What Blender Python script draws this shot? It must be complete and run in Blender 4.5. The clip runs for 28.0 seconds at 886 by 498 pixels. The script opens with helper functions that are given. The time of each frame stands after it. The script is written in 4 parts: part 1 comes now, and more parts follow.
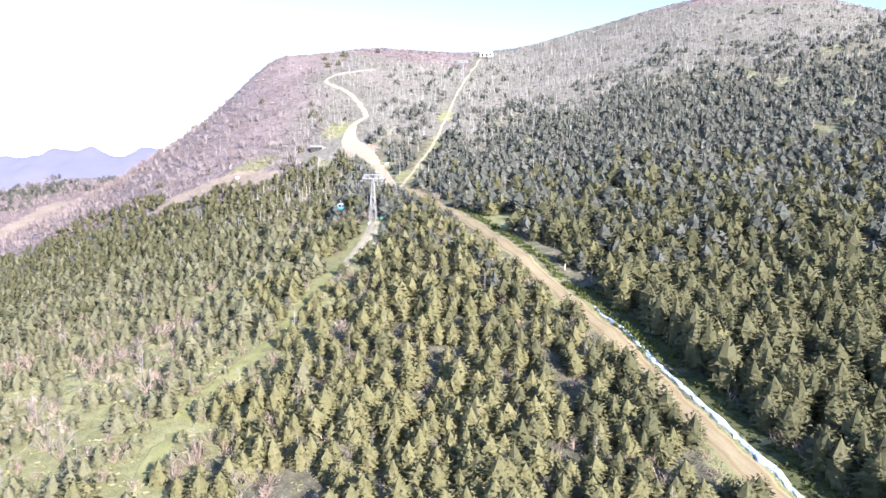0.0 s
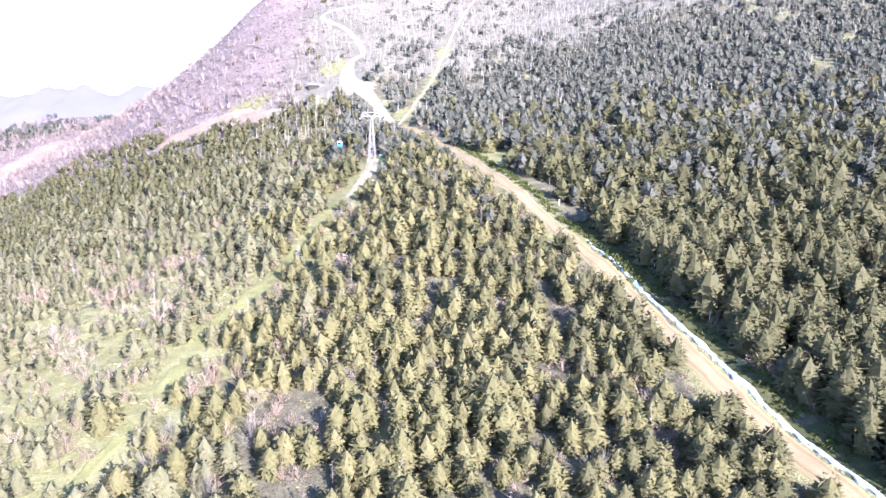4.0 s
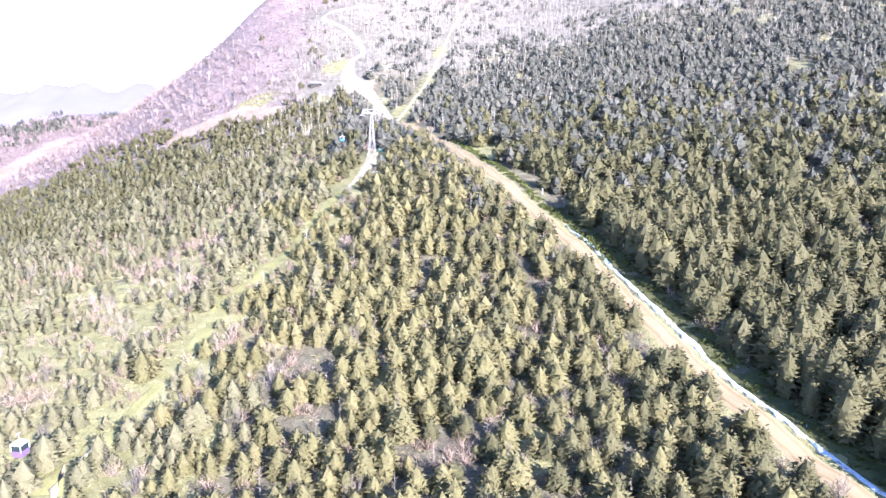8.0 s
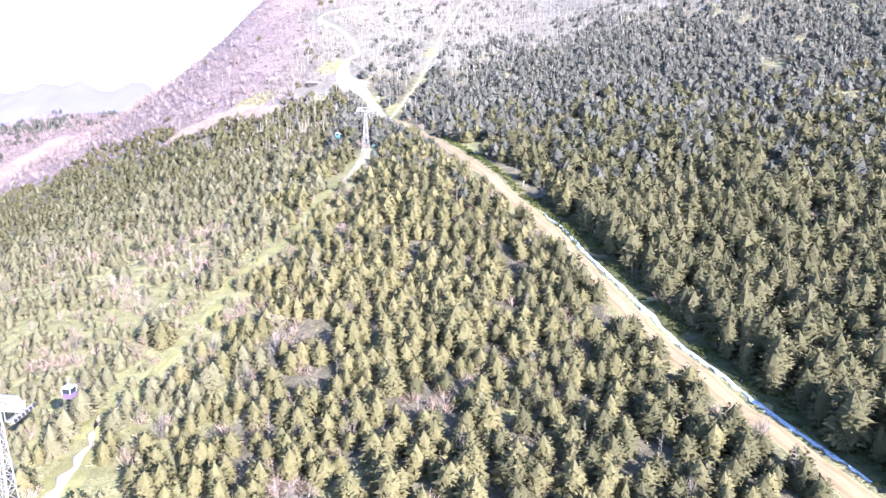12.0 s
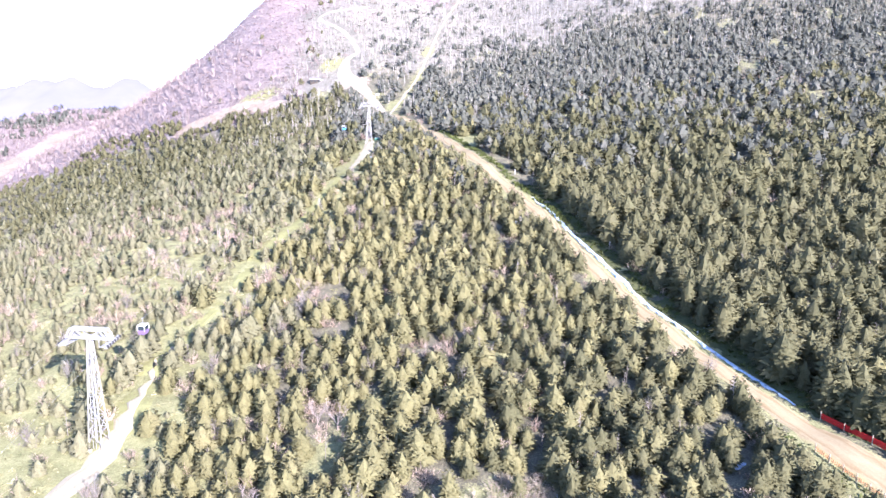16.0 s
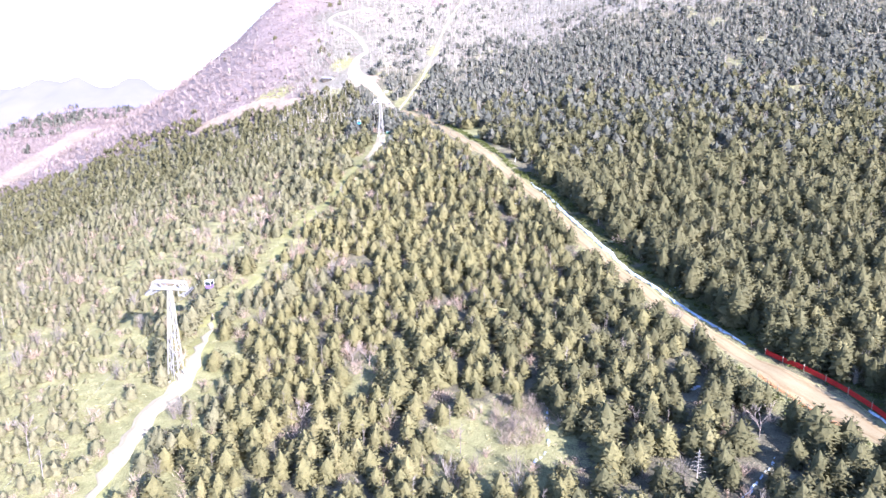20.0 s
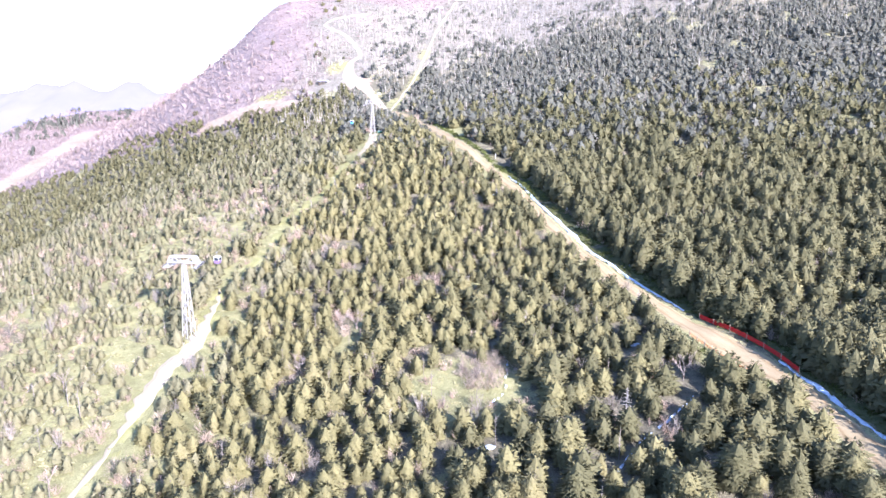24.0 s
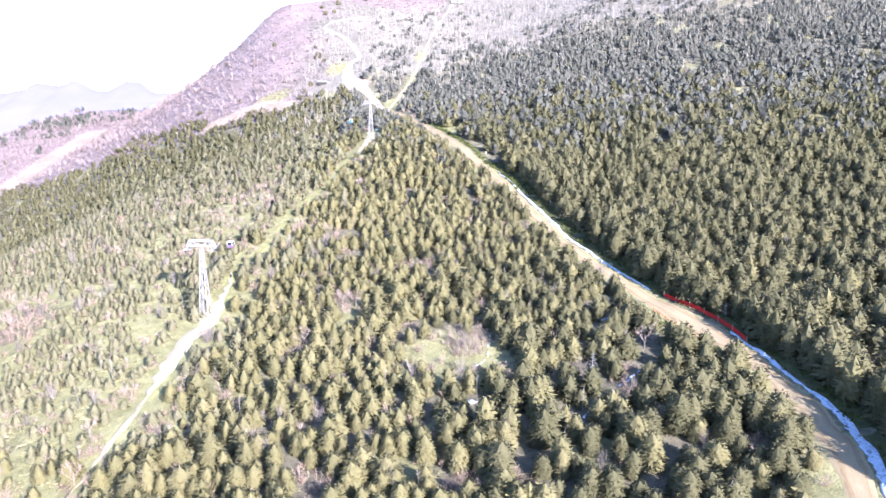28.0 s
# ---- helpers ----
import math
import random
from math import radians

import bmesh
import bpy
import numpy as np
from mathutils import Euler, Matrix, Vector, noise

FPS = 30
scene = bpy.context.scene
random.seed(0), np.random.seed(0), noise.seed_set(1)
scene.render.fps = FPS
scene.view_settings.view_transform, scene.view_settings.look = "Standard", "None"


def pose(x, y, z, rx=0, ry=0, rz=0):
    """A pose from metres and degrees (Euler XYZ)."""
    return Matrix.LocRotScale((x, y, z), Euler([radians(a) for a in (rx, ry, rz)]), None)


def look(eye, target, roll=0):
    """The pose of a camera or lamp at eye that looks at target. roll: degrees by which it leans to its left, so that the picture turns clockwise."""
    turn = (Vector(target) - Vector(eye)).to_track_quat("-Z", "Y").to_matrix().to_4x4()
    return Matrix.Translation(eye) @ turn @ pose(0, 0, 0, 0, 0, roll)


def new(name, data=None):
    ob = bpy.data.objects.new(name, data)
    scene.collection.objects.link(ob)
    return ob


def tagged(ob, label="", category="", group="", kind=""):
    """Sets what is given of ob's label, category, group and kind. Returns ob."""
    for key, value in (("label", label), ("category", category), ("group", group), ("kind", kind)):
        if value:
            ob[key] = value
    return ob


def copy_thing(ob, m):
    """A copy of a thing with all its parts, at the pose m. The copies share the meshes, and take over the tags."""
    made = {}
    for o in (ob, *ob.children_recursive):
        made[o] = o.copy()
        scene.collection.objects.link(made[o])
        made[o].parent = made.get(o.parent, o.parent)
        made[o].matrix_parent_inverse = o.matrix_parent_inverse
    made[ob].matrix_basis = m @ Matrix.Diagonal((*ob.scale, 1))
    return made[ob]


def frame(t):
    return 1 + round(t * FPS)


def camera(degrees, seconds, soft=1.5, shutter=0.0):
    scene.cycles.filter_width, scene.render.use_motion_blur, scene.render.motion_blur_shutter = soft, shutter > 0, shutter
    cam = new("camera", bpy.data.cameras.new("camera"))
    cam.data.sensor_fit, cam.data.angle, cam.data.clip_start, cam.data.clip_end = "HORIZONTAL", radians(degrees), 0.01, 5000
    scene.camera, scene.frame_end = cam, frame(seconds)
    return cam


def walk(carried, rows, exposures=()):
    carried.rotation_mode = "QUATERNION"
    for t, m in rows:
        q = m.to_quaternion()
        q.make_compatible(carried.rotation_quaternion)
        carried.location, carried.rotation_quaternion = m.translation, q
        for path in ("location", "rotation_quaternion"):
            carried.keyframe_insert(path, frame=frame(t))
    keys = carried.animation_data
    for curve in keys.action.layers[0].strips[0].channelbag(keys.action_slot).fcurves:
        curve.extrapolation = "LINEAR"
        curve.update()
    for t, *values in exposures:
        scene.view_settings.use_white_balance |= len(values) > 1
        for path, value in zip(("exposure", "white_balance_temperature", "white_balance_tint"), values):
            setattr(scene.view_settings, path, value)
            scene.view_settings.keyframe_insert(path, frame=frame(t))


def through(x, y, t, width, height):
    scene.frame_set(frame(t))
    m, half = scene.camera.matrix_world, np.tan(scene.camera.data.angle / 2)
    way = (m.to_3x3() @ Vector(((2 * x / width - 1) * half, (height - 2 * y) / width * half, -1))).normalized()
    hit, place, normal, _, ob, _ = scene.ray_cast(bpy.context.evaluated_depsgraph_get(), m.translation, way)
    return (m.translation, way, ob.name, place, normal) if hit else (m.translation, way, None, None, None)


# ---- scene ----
cam = camera(63.5, 28.0, soft=1.5)
PATH = [
    (0, (-13.184, -34.788, 47.853), (-13.259, -32.803, 47.624), 0.3),
    (0.5, (-13.29, -34.786, 48.246), (-13.365, -32.788, 48.192), 0.3),
    (1, (-13.227, -35.568, 47.461), (-13.302, -33.57, 47.428), 0.4),
    (1.5, (-13.082, -36.004, 47.858), (-13.157, -34.015, 47.655), 0.2),
    (2, (-12.957, -36.682, 47.686), (-13.032, -34.707, 47.38), 0.1),
    (2.5, (-12.915, -37.344, 47.488), (-12.989, -35.373, 47.155), 0.2),
    (3, (-12.798, -37.738, 47.808), (-12.873, -35.772, 47.45), 0.1),
    (3.5, (-12.805, -38.577, 47.736), (-12.877, -36.617, 47.341), 0.1),
    (5.5, (-12.0, -44.591, 47.686), (-12.07, -42.632, 47.289), 0.1),
    (6, (-11.744, -46.903, 47.667), (-11.814, -44.944, 47.27), 0.1),
    (6.5, (-11.485, -49.093, 47.675), (-11.554, -47.135, 47.277), 0.2),
    (7, (-11.256, -51.483, 47.704), (-11.325, -49.525, 47.304), 0.2),
    (7.5, (-10.941, -53.619, 47.694), (-11.009, -51.661, 47.293), 0.2),
    (8, (-10.848, -55.633, 47.712), (-10.916, -53.675, 47.31), 0.2),
    (8.5, (-10.796, -57.708, 47.602), (-10.862, -55.749, 47.201), 0.3),
    (9, (-10.626, -59.672, 47.563), (-10.693, -57.713, 47.162), 0.3),
    (9.5, (-10.506, -61.611, 47.675), (-10.573, -59.653, 47.272), 0.2),
    (10, (-10.165, -63.2, 47.724), (-10.233, -61.242, 47.322), 0.2),
    (10.5, (-9.807, -64.648, 47.874), (-9.874, -62.691, 47.471), 0.1),
    (11, (-9.087, -66.164, 47.766), (-9.152, -64.206, 47.362), 0.0),
    (11.5, (-9.09, -68.007, 47.726), (-9.147, -66.049, 47.321), 0.1),
    (12, (-8.531, -69.511, 47.737), (-8.587, -67.554, 47.331), 0.1),
    (12.5, (-8.127, -71.359, 47.639), (-8.182, -69.402, 47.234), 0.1),
    (14.5, (-8.08, -81.032, 47.107), (-8.117, -79.073, 46.704), 0.4),
    (15, (-8.58, -83.664, 46.927), (-8.614, -81.706, 46.522), 0.6),
    (15.5, (-9.364, -86.467, 46.951), (-9.395, -84.509, 46.543), 0.6),
    (16, (-10.024, -89.137, 46.847), (-10.056, -87.18, 46.438), 0.5),
    (16.5, (-10.551, -91.836, 46.676), (-10.584, -89.879, 46.266), 0.5),
    (17, (-10.887, -94.83, 46.747), (-10.921, -92.873, 46.334), 0.4),
    (17.5, (-11.304, -97.718, 46.651), (-11.336, -95.762, 46.238), 0.3),
    (18, (-11.36, -100.59, 46.577), (-11.394, -98.634, 46.163), 0.3),
    (18.5, (-11.39, -103.481, 46.537), (-11.424, -101.525, 46.122), 0.2),
    (19, (-11.493, -106.407, 46.518), (-11.532, -104.451, 46.103), 0.2),
    (19.5, (-11.358, -109.205, 46.457), (-11.398, -107.249, 46.041), 0.2),
    (20, (-11.041, -111.888, 46.413), (-11.082, -109.932, 45.997), 0.1),
    (20.5, (-10.59, -114.594, 46.391), (-10.633, -112.638, 45.975), 0.1),
    (21, (-10.028, -116.76, 46.286), (-10.072, -114.804, 45.872), -0.0),
    (21.5, (-9.375, -118.997, 46.279), (-9.419, -117.041, 45.866), -0.0),
    (23.5, (-6.961, -128.52, 46.013), (-6.997, -126.562, 45.604), -0.1),
    (24, (-6.49, -131.228, 45.848), (-6.526, -129.271, 45.439), -0.1),
    (24.5, (-6.04, -133.922, 45.821), (-6.075, -131.965, 45.412), -0.1),
    (25, (-5.691, -136.563, 46.003), (-5.726, -134.606, 45.593), -0.2),
    (25.5, (-5.321, -138.718, 46.025), (-5.357, -136.761, 45.614), -0.2),
    (26, (-5.059, -140.521, 45.891), (-5.094, -138.564, 45.481), -0.2),
    (26.5, (-4.982, -142.405, 45.789), (-5.015, -140.447, 45.381), -0.1),
    (27, (-4.766, -144.163, 45.804), (-4.799, -142.205, 45.395), -0.1),
    (27.5, (-4.589, -145.797, 45.908), (-4.622, -143.839, 45.499), -0.1),
    (28, (-4.45, -147.374, 45.972), (-4.482, -145.417, 45.563), -0.1),
]
EXPOSURES = [(0.0, 1.6, 6250, 14), (0.5, 1.28, 6250, 12), (1.0, 1.04, 6250, 11), (1.5, 1.22, 6200, 13), (2.0, 1.48, 6130, 18), (3.0, 1.79, 6050, 20), (3.5, 1.92, 5990, 22), (6.0, 2.03, 5980, 23), (28.0, 2.03, 5980, 23)]
walk(cam, [(t, look(eye, target, roll)) for t, eye, target, roll in PATH], EXPOSURES)

# ---- world and sun ----
SUN_AZ, SUN_EL = radians(145), radians(23.7)
world = bpy.data.worlds.new("sky")
scene.world = world
world.use_nodes = True
wn = world.node_tree
sky = wn.nodes.new("ShaderNodeTexSky")
sky.sky_type, sky.sun_disc = "NISHITA", False
sky.sun_elevation, sky.sun_rotation, sky.altitude = SUN_EL, SUN_AZ, 1600.0
sky.air_density, sky.dust_density, sky.ozone_density = 1.0, 0.8, 2.5
wn.links.new(sky.outputs[0], wn.nodes["Background"].inputs[0])
wn.nodes["Background"].inputs[1].default_value = 0.135
sun_data = bpy.data.lights.new("sun", "SUN")
sun_data.energy, sun_data.angle, sun_data.color = 5.0, radians(0.5), (1.0, 0.95, 0.86)
sun = new("sun", sun_data)
sun_dir = Vector((math.sin(SUN_AZ) * math.cos(SUN_EL), math.cos(SUN_AZ) * math.cos(SUN_EL), math.sin(SUN_EL)))
sun.matrix_world = look(sun_dir * 800, (0, 0, 0))


# ---- materials ----
def material(name, rough=0.85, metal=0.0):
    m = bpy.data.materials.new(name)
    m.use_nodes = True
    b = m.node_tree.nodes["Principled BSDF"]
    b.inputs["Roughness"].default_value, b.inputs["Metallic"].default_value = rough, metal
    b.inputs["Specular IOR Level"].default_value = 0.15
    return m, m.node_tree, b


def noise_node(nt, scale, detail=3.0, coord=None, rough=0.6):
    n = nt.nodes.new("ShaderNodeTexNoise")
    n.inputs["Scale"].default_value, n.inputs["Detail"].default_value, n.inputs["Roughness"].default_value = scale, detail, rough
    if coord:
        nt.links.new(coord, n.inputs["Vector"])
    return n.outputs["Fac"]


def ramp(nt, fac, stops):
    r = nt.nodes.new("ShaderNodeValToRGB")
    while len(r.color_ramp.elements) < len(stops):
        r.color_ramp.elements.new(0.5)
    for e, (p, c) in zip(r.color_ramp.elements, stops):
        e.position, e.color = p, (*c, 1.0)
    nt.links.new(fac, r.inputs[0])
    return r.outputs[0]


def mixed(nt, fac, a, b, mode="MIX"):
    m = nt.nodes.new("ShaderNodeMix")
    m.data_type, m.blend_type = "RGBA", mode
    for sock, val in ((m.inputs[0], fac), (m.inputs[6], a), (m.inputs[7], b)):
        if isinstance(val, (int, float)):
            sock.default_value = val
        elif isinstance(val, tuple):
            sock.default_value = (*val, 1.0)
        else:
            nt.links.new(val, sock)
    return m.outputs[2]


def maths(nt, op, a, b=0.0):
    m = nt.nodes.new("ShaderNodeMath")
    m.operation, m.use_clamp = op, False
    for sock, val in ((m.inputs[0], a), (m.inputs[1], b)):
        if isinstance(val, (int, float)):
            sock.default_value = val
        else:
            nt.links.new(val, sock)
    return m.outputs[0]


def bump(nt, b, height, strength=0.5, dist=0.1):
    n = nt.nodes.new("ShaderNodeBump")
    n.inputs["Strength"].default_value, n.inputs["Distance"].default_value = strength, dist
    nt.links.new(height, n.inputs["Height"])
    nt.links.new(n.outputs[0], b.inputs["Normal"])


def simple(name, stops, scale=2.0, fine=30.0, rough=0.85, metal=0.0, relief=0.3):
    """Two scales of mottling through a colour ramp, with fine relief."""
    m, nt, b = material(name, rough, metal)
    pos = nt.nodes.new("ShaderNodeNewGeometry").outputs["Position"]
    big, small = noise_node(nt, scale, 4, pos), noise_node(nt, fine, 3, pos)
    fac = maths(nt, "ADD", maths(nt, "MULTIPLY", big, 0.6), maths(nt, "MULTIPLY", small, 0.4))
    nt.links.new(ramp(nt, fac, stops), b.inputs["Base Color"])
    bump(nt, b, small, relief, 0.05)
    return m


def foliage(name, stops, rough=0.75, through=0.0):
    """Leaf and twig colour that shifts from plant to plant and from spray to spray."""
    m, nt, b = material(name, rough)
    info, geo = nt.nodes.new("ShaderNodeObjectInfo"), nt.nodes.new("ShaderNodeNewGeometry")
    tint = nt.nodes.new("ShaderNodeAttribute")
    tint.attribute_name = "tint"
    per = maths(nt, "FRACT", maths(nt, "ADD", info.outputs["Random"], tint.outputs["Fac"]))
    fac = maths(nt, "ADD", maths(nt, "MULTIPLY", per, 0.78), maths(nt, "MULTIPLY", geo.outputs["Random Per Island"], 0.22))
    col = ramp(nt, fac, stops)
    grain = noise_node(nt, 5.0, 4, geo.outputs["Position"], 0.75)
    col = mixed(nt, 0.5, col, ramp(nt, grain, [(0.34, (0.38, 0.40, 0.44)), (0.5, (1.0, 1.0, 1.0)), (0.66, (1.3, 1.29, 1.24))]), "MULTIPLY")
    nt.links.new(col, b.inputs["Base Color"])
    if through:
        tr = nt.nodes.new("ShaderNodeBsdfTranslucent")
        nt.links.new(col, tr.inputs["Color"])
        mx = nt.nodes.new("ShaderNodeMixShader")
        mx.inputs[0].default_value = through
        nt.links.new(b.outputs[0], mx.inputs[1])
        nt.links.new(tr.outputs[0], mx.inputs[2])
        nt.links.new(mx.outputs[0], nt.nodes["Material Output"].inputs["Surface"])
    return m


def ground_material():
    m, nt, b = material("hillside", 0.95)
    pos = nt.nodes.new("ShaderNodeNewGeometry").outputs["Position"]
    cover = nt.nodes.new("ShaderNodeAttribute")
    cover.attribute_name = "cover"
    sep = nt.nodes.new("ShaderNodeSeparateColor")
    nt.links.new(cover.outputs["Color"], sep.inputs[0])
    big, mid, fine = noise_node(nt, 0.05, 4, pos), noise_node(nt, 0.5, 4, pos), noise_node(nt, 4.0, 4, pos)
    fac = maths(nt, "ADD", maths(nt, "MULTIPLY", mid, 0.55), maths(nt, "MULTIPLY", fine, 0.45))
    litter = ramp(nt, fac, [(0.3, (0.06, 0.056, 0.043)), (0.5, (0.145, 0.134, 0.10)), (0.7, (0.225, 0.205, 0.155))])
    grass = ramp(nt, fac, [(0.3, (0.141, 0.139, 0.069)), (0.5, (0.242, 0.237, 0.123)), (0.7, (0.349, 0.335, 0.189))])
    scrub = ramp(nt, fac, [(0.3, (0.124, 0.096, 0.098)), (0.5, (0.225, 0.178, 0.182)), (0.7, (0.328, 0.268, 0.272))])
    olive = ramp(nt, fac, [(0.3, (0.095, 0.09, 0.076)), (0.5, (0.182, 0.170, 0.149)), (0.7, (0.295, 0.275, 0.25))])
    scrub = mixed(nt, cover.outputs["Alpha"], olive, scrub)
    dirt = ramp(nt, fac, [(0.3, (0.225, 0.172, 0.135)), (0.5, (0.31, 0.245, 0.198)), (0.7, (0.395, 0.328, 0.277))])

    def edge(channel):
        return ramp(nt, maths(nt, "ADD", channel, maths(nt, "MULTIPLY", maths(nt, "SUBTRACT", fac, 0.5), 1.2)), [(0.42, (0, 0, 0)), (0.58, (1, 1, 1))])

    col = mixed(nt, edge(sep.outputs[1]), litter, scrub)
    col = mixed(nt, edge(sep.outputs[0]), col, grass)
    col = mixed(nt, edge(sep.outputs[2]), col, dirt)
    col = mixed(nt, 0.6, col, ramp(nt, big, [(0.35, (0.75, 0.75, 0.75)), (0.65, (1.2, 1.2, 1.2))]), "MULTIPLY")
    nt.links.new(col, b.inputs["Base Color"])
    bump(nt, b, fac, 0.9, 0.5)
    return m


M_GROUND = ground_material()
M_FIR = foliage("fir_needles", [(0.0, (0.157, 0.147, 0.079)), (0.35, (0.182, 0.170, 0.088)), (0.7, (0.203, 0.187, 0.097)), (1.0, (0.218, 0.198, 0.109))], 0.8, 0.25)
# Greyer, bluer copy of M_FIR: haze over the western stand put into the colour.
M_FIR_HAZED = foliage("haze_grey_fir_needles", [(0.0, (0.153, 0.149, 0.097)), (0.35, (0.177, 0.172, 0.106)), (0.7, (0.197, 0.188, 0.118)), (1.0, (0.212, 0.200, 0.132))], 0.8, 0.25)
# Darker copy of M_FIR: the eastern firs' shaded faces put into the needle colour.
M_FIR_SHADED = foliage("green_fir_needles", [(0.0, (0.094, 0.092, 0.050)), (0.4, (0.113, 0.110, 0.061)), (0.75, (0.131, 0.125, 0.069)), (1.0, (0.149, 0.140, 0.084))], 0.8, 0.25)
# Upslope firs: dark needles of their own, with distance haze mixed into the colour.
M_FIR_TOP = foliage("hazed_dark_fir_needles", [(0.0, (0.080, 0.085, 0.076)), (0.4, (0.107, 0.112, 0.099)), (0.75, (0.133, 0.137, 0.118)), (1.0, (0.170, 0.166, 0.152))], 0.8, 0.25)
M_BARK = simple("bark", [(0.3, (0.10, 0.08, 0.06)), (0.7, (0.24, 0.20, 0.17))], 4, 25)
M_BIRCH = simple("pale_bark", [(0.3, (0.19, 0.15, 0.14)), (0.6, (0.31, 0.262, 0.25))], 3, 20)
M_DEAD = foliage("dead_wood", [(0.0, (0.229, 0.211, 0.197)), (0.5, (0.343, 0.321, 0.307)), (1.0, (0.490, 0.466, 0.449))], 0.85)
M_TWIG = foliage("bare_twigs", [(0.0, (0.281, 0.205, 0.163)), (0.5, (0.415, 0.320, 0.267)), (1.0, (0.540, 0.440, 0.386))], 0.85, 0.25)
M_BRUSH = foliage("pale_brush", [(0.0, (0.264, 0.213, 0.172)), (0.5, (0.352, 0.291, 0.241)), (1.0, (0.431, 0.365, 0.310))], 0.85, 0.25)
M_RIDGE = foliage("ridge_birch_twigs", [(0.0, (0.151, 0.119, 0.122)), (0.5, (0.229, 0.186, 0.190)), (1.0, (0.317, 0.268, 0.268))], 0.85)
M_GREY = foliage("grey_twigs", [(0.0, (0.140, 0.121, 0.112)), (0.5, (0.211, 0.185, 0.173)), (1.0, (0.292, 0.261, 0.247))], 0.85)
M_SCRUB = foliage("heath_scrub", [(0.0, (0.108, 0.081, 0.083)), (0.5, (0.205, 0.159, 0.160)), (1.0, (0.311, 0.254, 0.251))], 0.9)
M_HEATH = foliage("grey_heath", [(0.0, (0.095, 0.086, 0.074)), (0.5, (0.189, 0.170, 0.154)), (1.0, (0.302, 0.273, 0.260))], 0.9)
M_SASA = foliage("bamboo_grass", [(0.0, (0.175, 0.168, 0.086)), (0.5, (0.266, 0.250, 0.139)), (1.0, (0.379, 0.343, 0.225))], 0.7, 0.15)


def rutted(name, sand, rut, grass, ruts, grass_from):
    """Packed sand with long streaks and darker wheel ruts along its run, and dry grass creeping in from the edges."""
    m, nt, b = material(name, 0.95)
    pos = nt.nodes.new("ShaderNodeNewGeometry").outputs["Position"]
    across, along = nt.nodes.new("ShaderNodeAttribute"), nt.nodes.new("ShaderNodeAttribute")
    across.attribute_name, along.attribute_name = "across", "along"
    xyz = nt.nodes.new("ShaderNodeCombineXYZ")
    nt.links.new(across.outputs["Fac"], xyz.inputs[0])
    nt.links.new(maths(nt, "MULTIPLY", along.outputs["Fac"], 0.06), xyz.inputs[1])
    streak = noise_node(nt, 3.2, 5, xyz.outputs[0], 0.65)
    big, small = noise_node(nt, 0.35, 4, pos), noise_node(nt, 5.0, 4, pos)
    fac = maths(nt, "ADD", maths(nt, "MULTIPLY", streak, 0.45), maths(nt, "ADD", maths(nt, "MULTIPLY", big, 0.25), maths(nt, "MULTIPLY", small, 0.3)))
    col = ramp(nt, fac, sand)
    wander = maths(nt, "ADD", maths(nt, "ABSOLUTE", across.outputs["Fac"]), maths(nt, "MULTIPLY", maths(nt, "SUBTRACT", streak, 0.5), 0.9))
    lane = ramp(nt, wander, [(ruts[0], (0, 0, 0)), (ruts[1], (0.8, 0.8, 0.8)), (ruts[2], (0, 0, 0))])
    col = mixed(nt, lane, col, ramp(nt, small, rut))
    rim = maths(nt, "ADD", maths(nt, "ABSOLUTE", across.outputs["Fac"]), maths(nt, "MULTIPLY", maths(nt, "SUBTRACT", maths(nt, "ADD", big, small), 1.0), 1.1))
    col = mixed(nt, ramp(nt, rim, [(grass_from, (0, 0, 0)), (grass_from + 0.14, (1, 1, 1))]), col, ramp(nt, small, grass))
    nt.links.new(col, b.inputs["Base Color"])
    bump(nt, b, fac, 0.6, 0.12)
    return m


DRY = [(0.3, (0.19, 0.17, 0.085)), (0.7, (0.36, 0.32, 0.18))]
M_SWARD = simple("mown_grass", [(0.32, (0.160, 0.144, 0.079)), (0.45, (0.215, 0.211, 0.097)), (0.58, (0.265, 0.263, 0.122)), (0.7, (0.330, 0.314, 0.171))], 0.3, 3, 0.95, 0, 0.8)
# Green verge grass, its colour darkened to stand for shade below the firs.
M_VERGE_SHADED = simple("shaded_verge_grass", [(0.3, (0.045, 0.052, 0.026)), (0.5, (0.075, 0.082, 0.038)), (0.7, (0.13, 0.125, 0.065))], 0.8, 6, 0.95, 0, 0.8)
M_HERB = foliage("verge_leaves", [(0.0, (0.047, 0.058, 0.019)), (0.5, (0.083, 0.099, 0.030)), (1.0, (0.132, 0.151, 0.055))], 0.6, 0.15)
M_DEADWOOD = simple("silver_wood", [(0.3, (0.26, 0.24, 0.23)), (0.7, (0.44, 0.41, 0.39))], 4, 25)
M_PINK = simple("pink_birch_bark", [(0.3, (0.28, 0.195, 0.17)), (0.7, (0.43, 0.33, 0.30))], 4, 20)
M_ROAD = rutted("packed_sand", [(0.3, (0.230, 0.181, 0.112)), (0.5, (0.304, 0.245, 0.158)), (0.7, (0.386, 0.320, 0.216))], [(0.3, (0.189, 0.131, 0.071)), (0.7, (0.267, 0.190, 0.108))], DRY, (0.3, 0.5, 0.66), 0.74)
M_PATH = rutted("pale_gravel", [(0.3, (0.265, 0.23, 0.17)), (0.5, (0.35, 0.31, 0.235)), (0.7, (0.46, 0.415, 0.335))], [(0.3, (0.225, 0.19, 0.13)), (0.7, (0.34, 0.295, 0.215))], DRY, (0.25, 0.4, 0.55), 0.82)
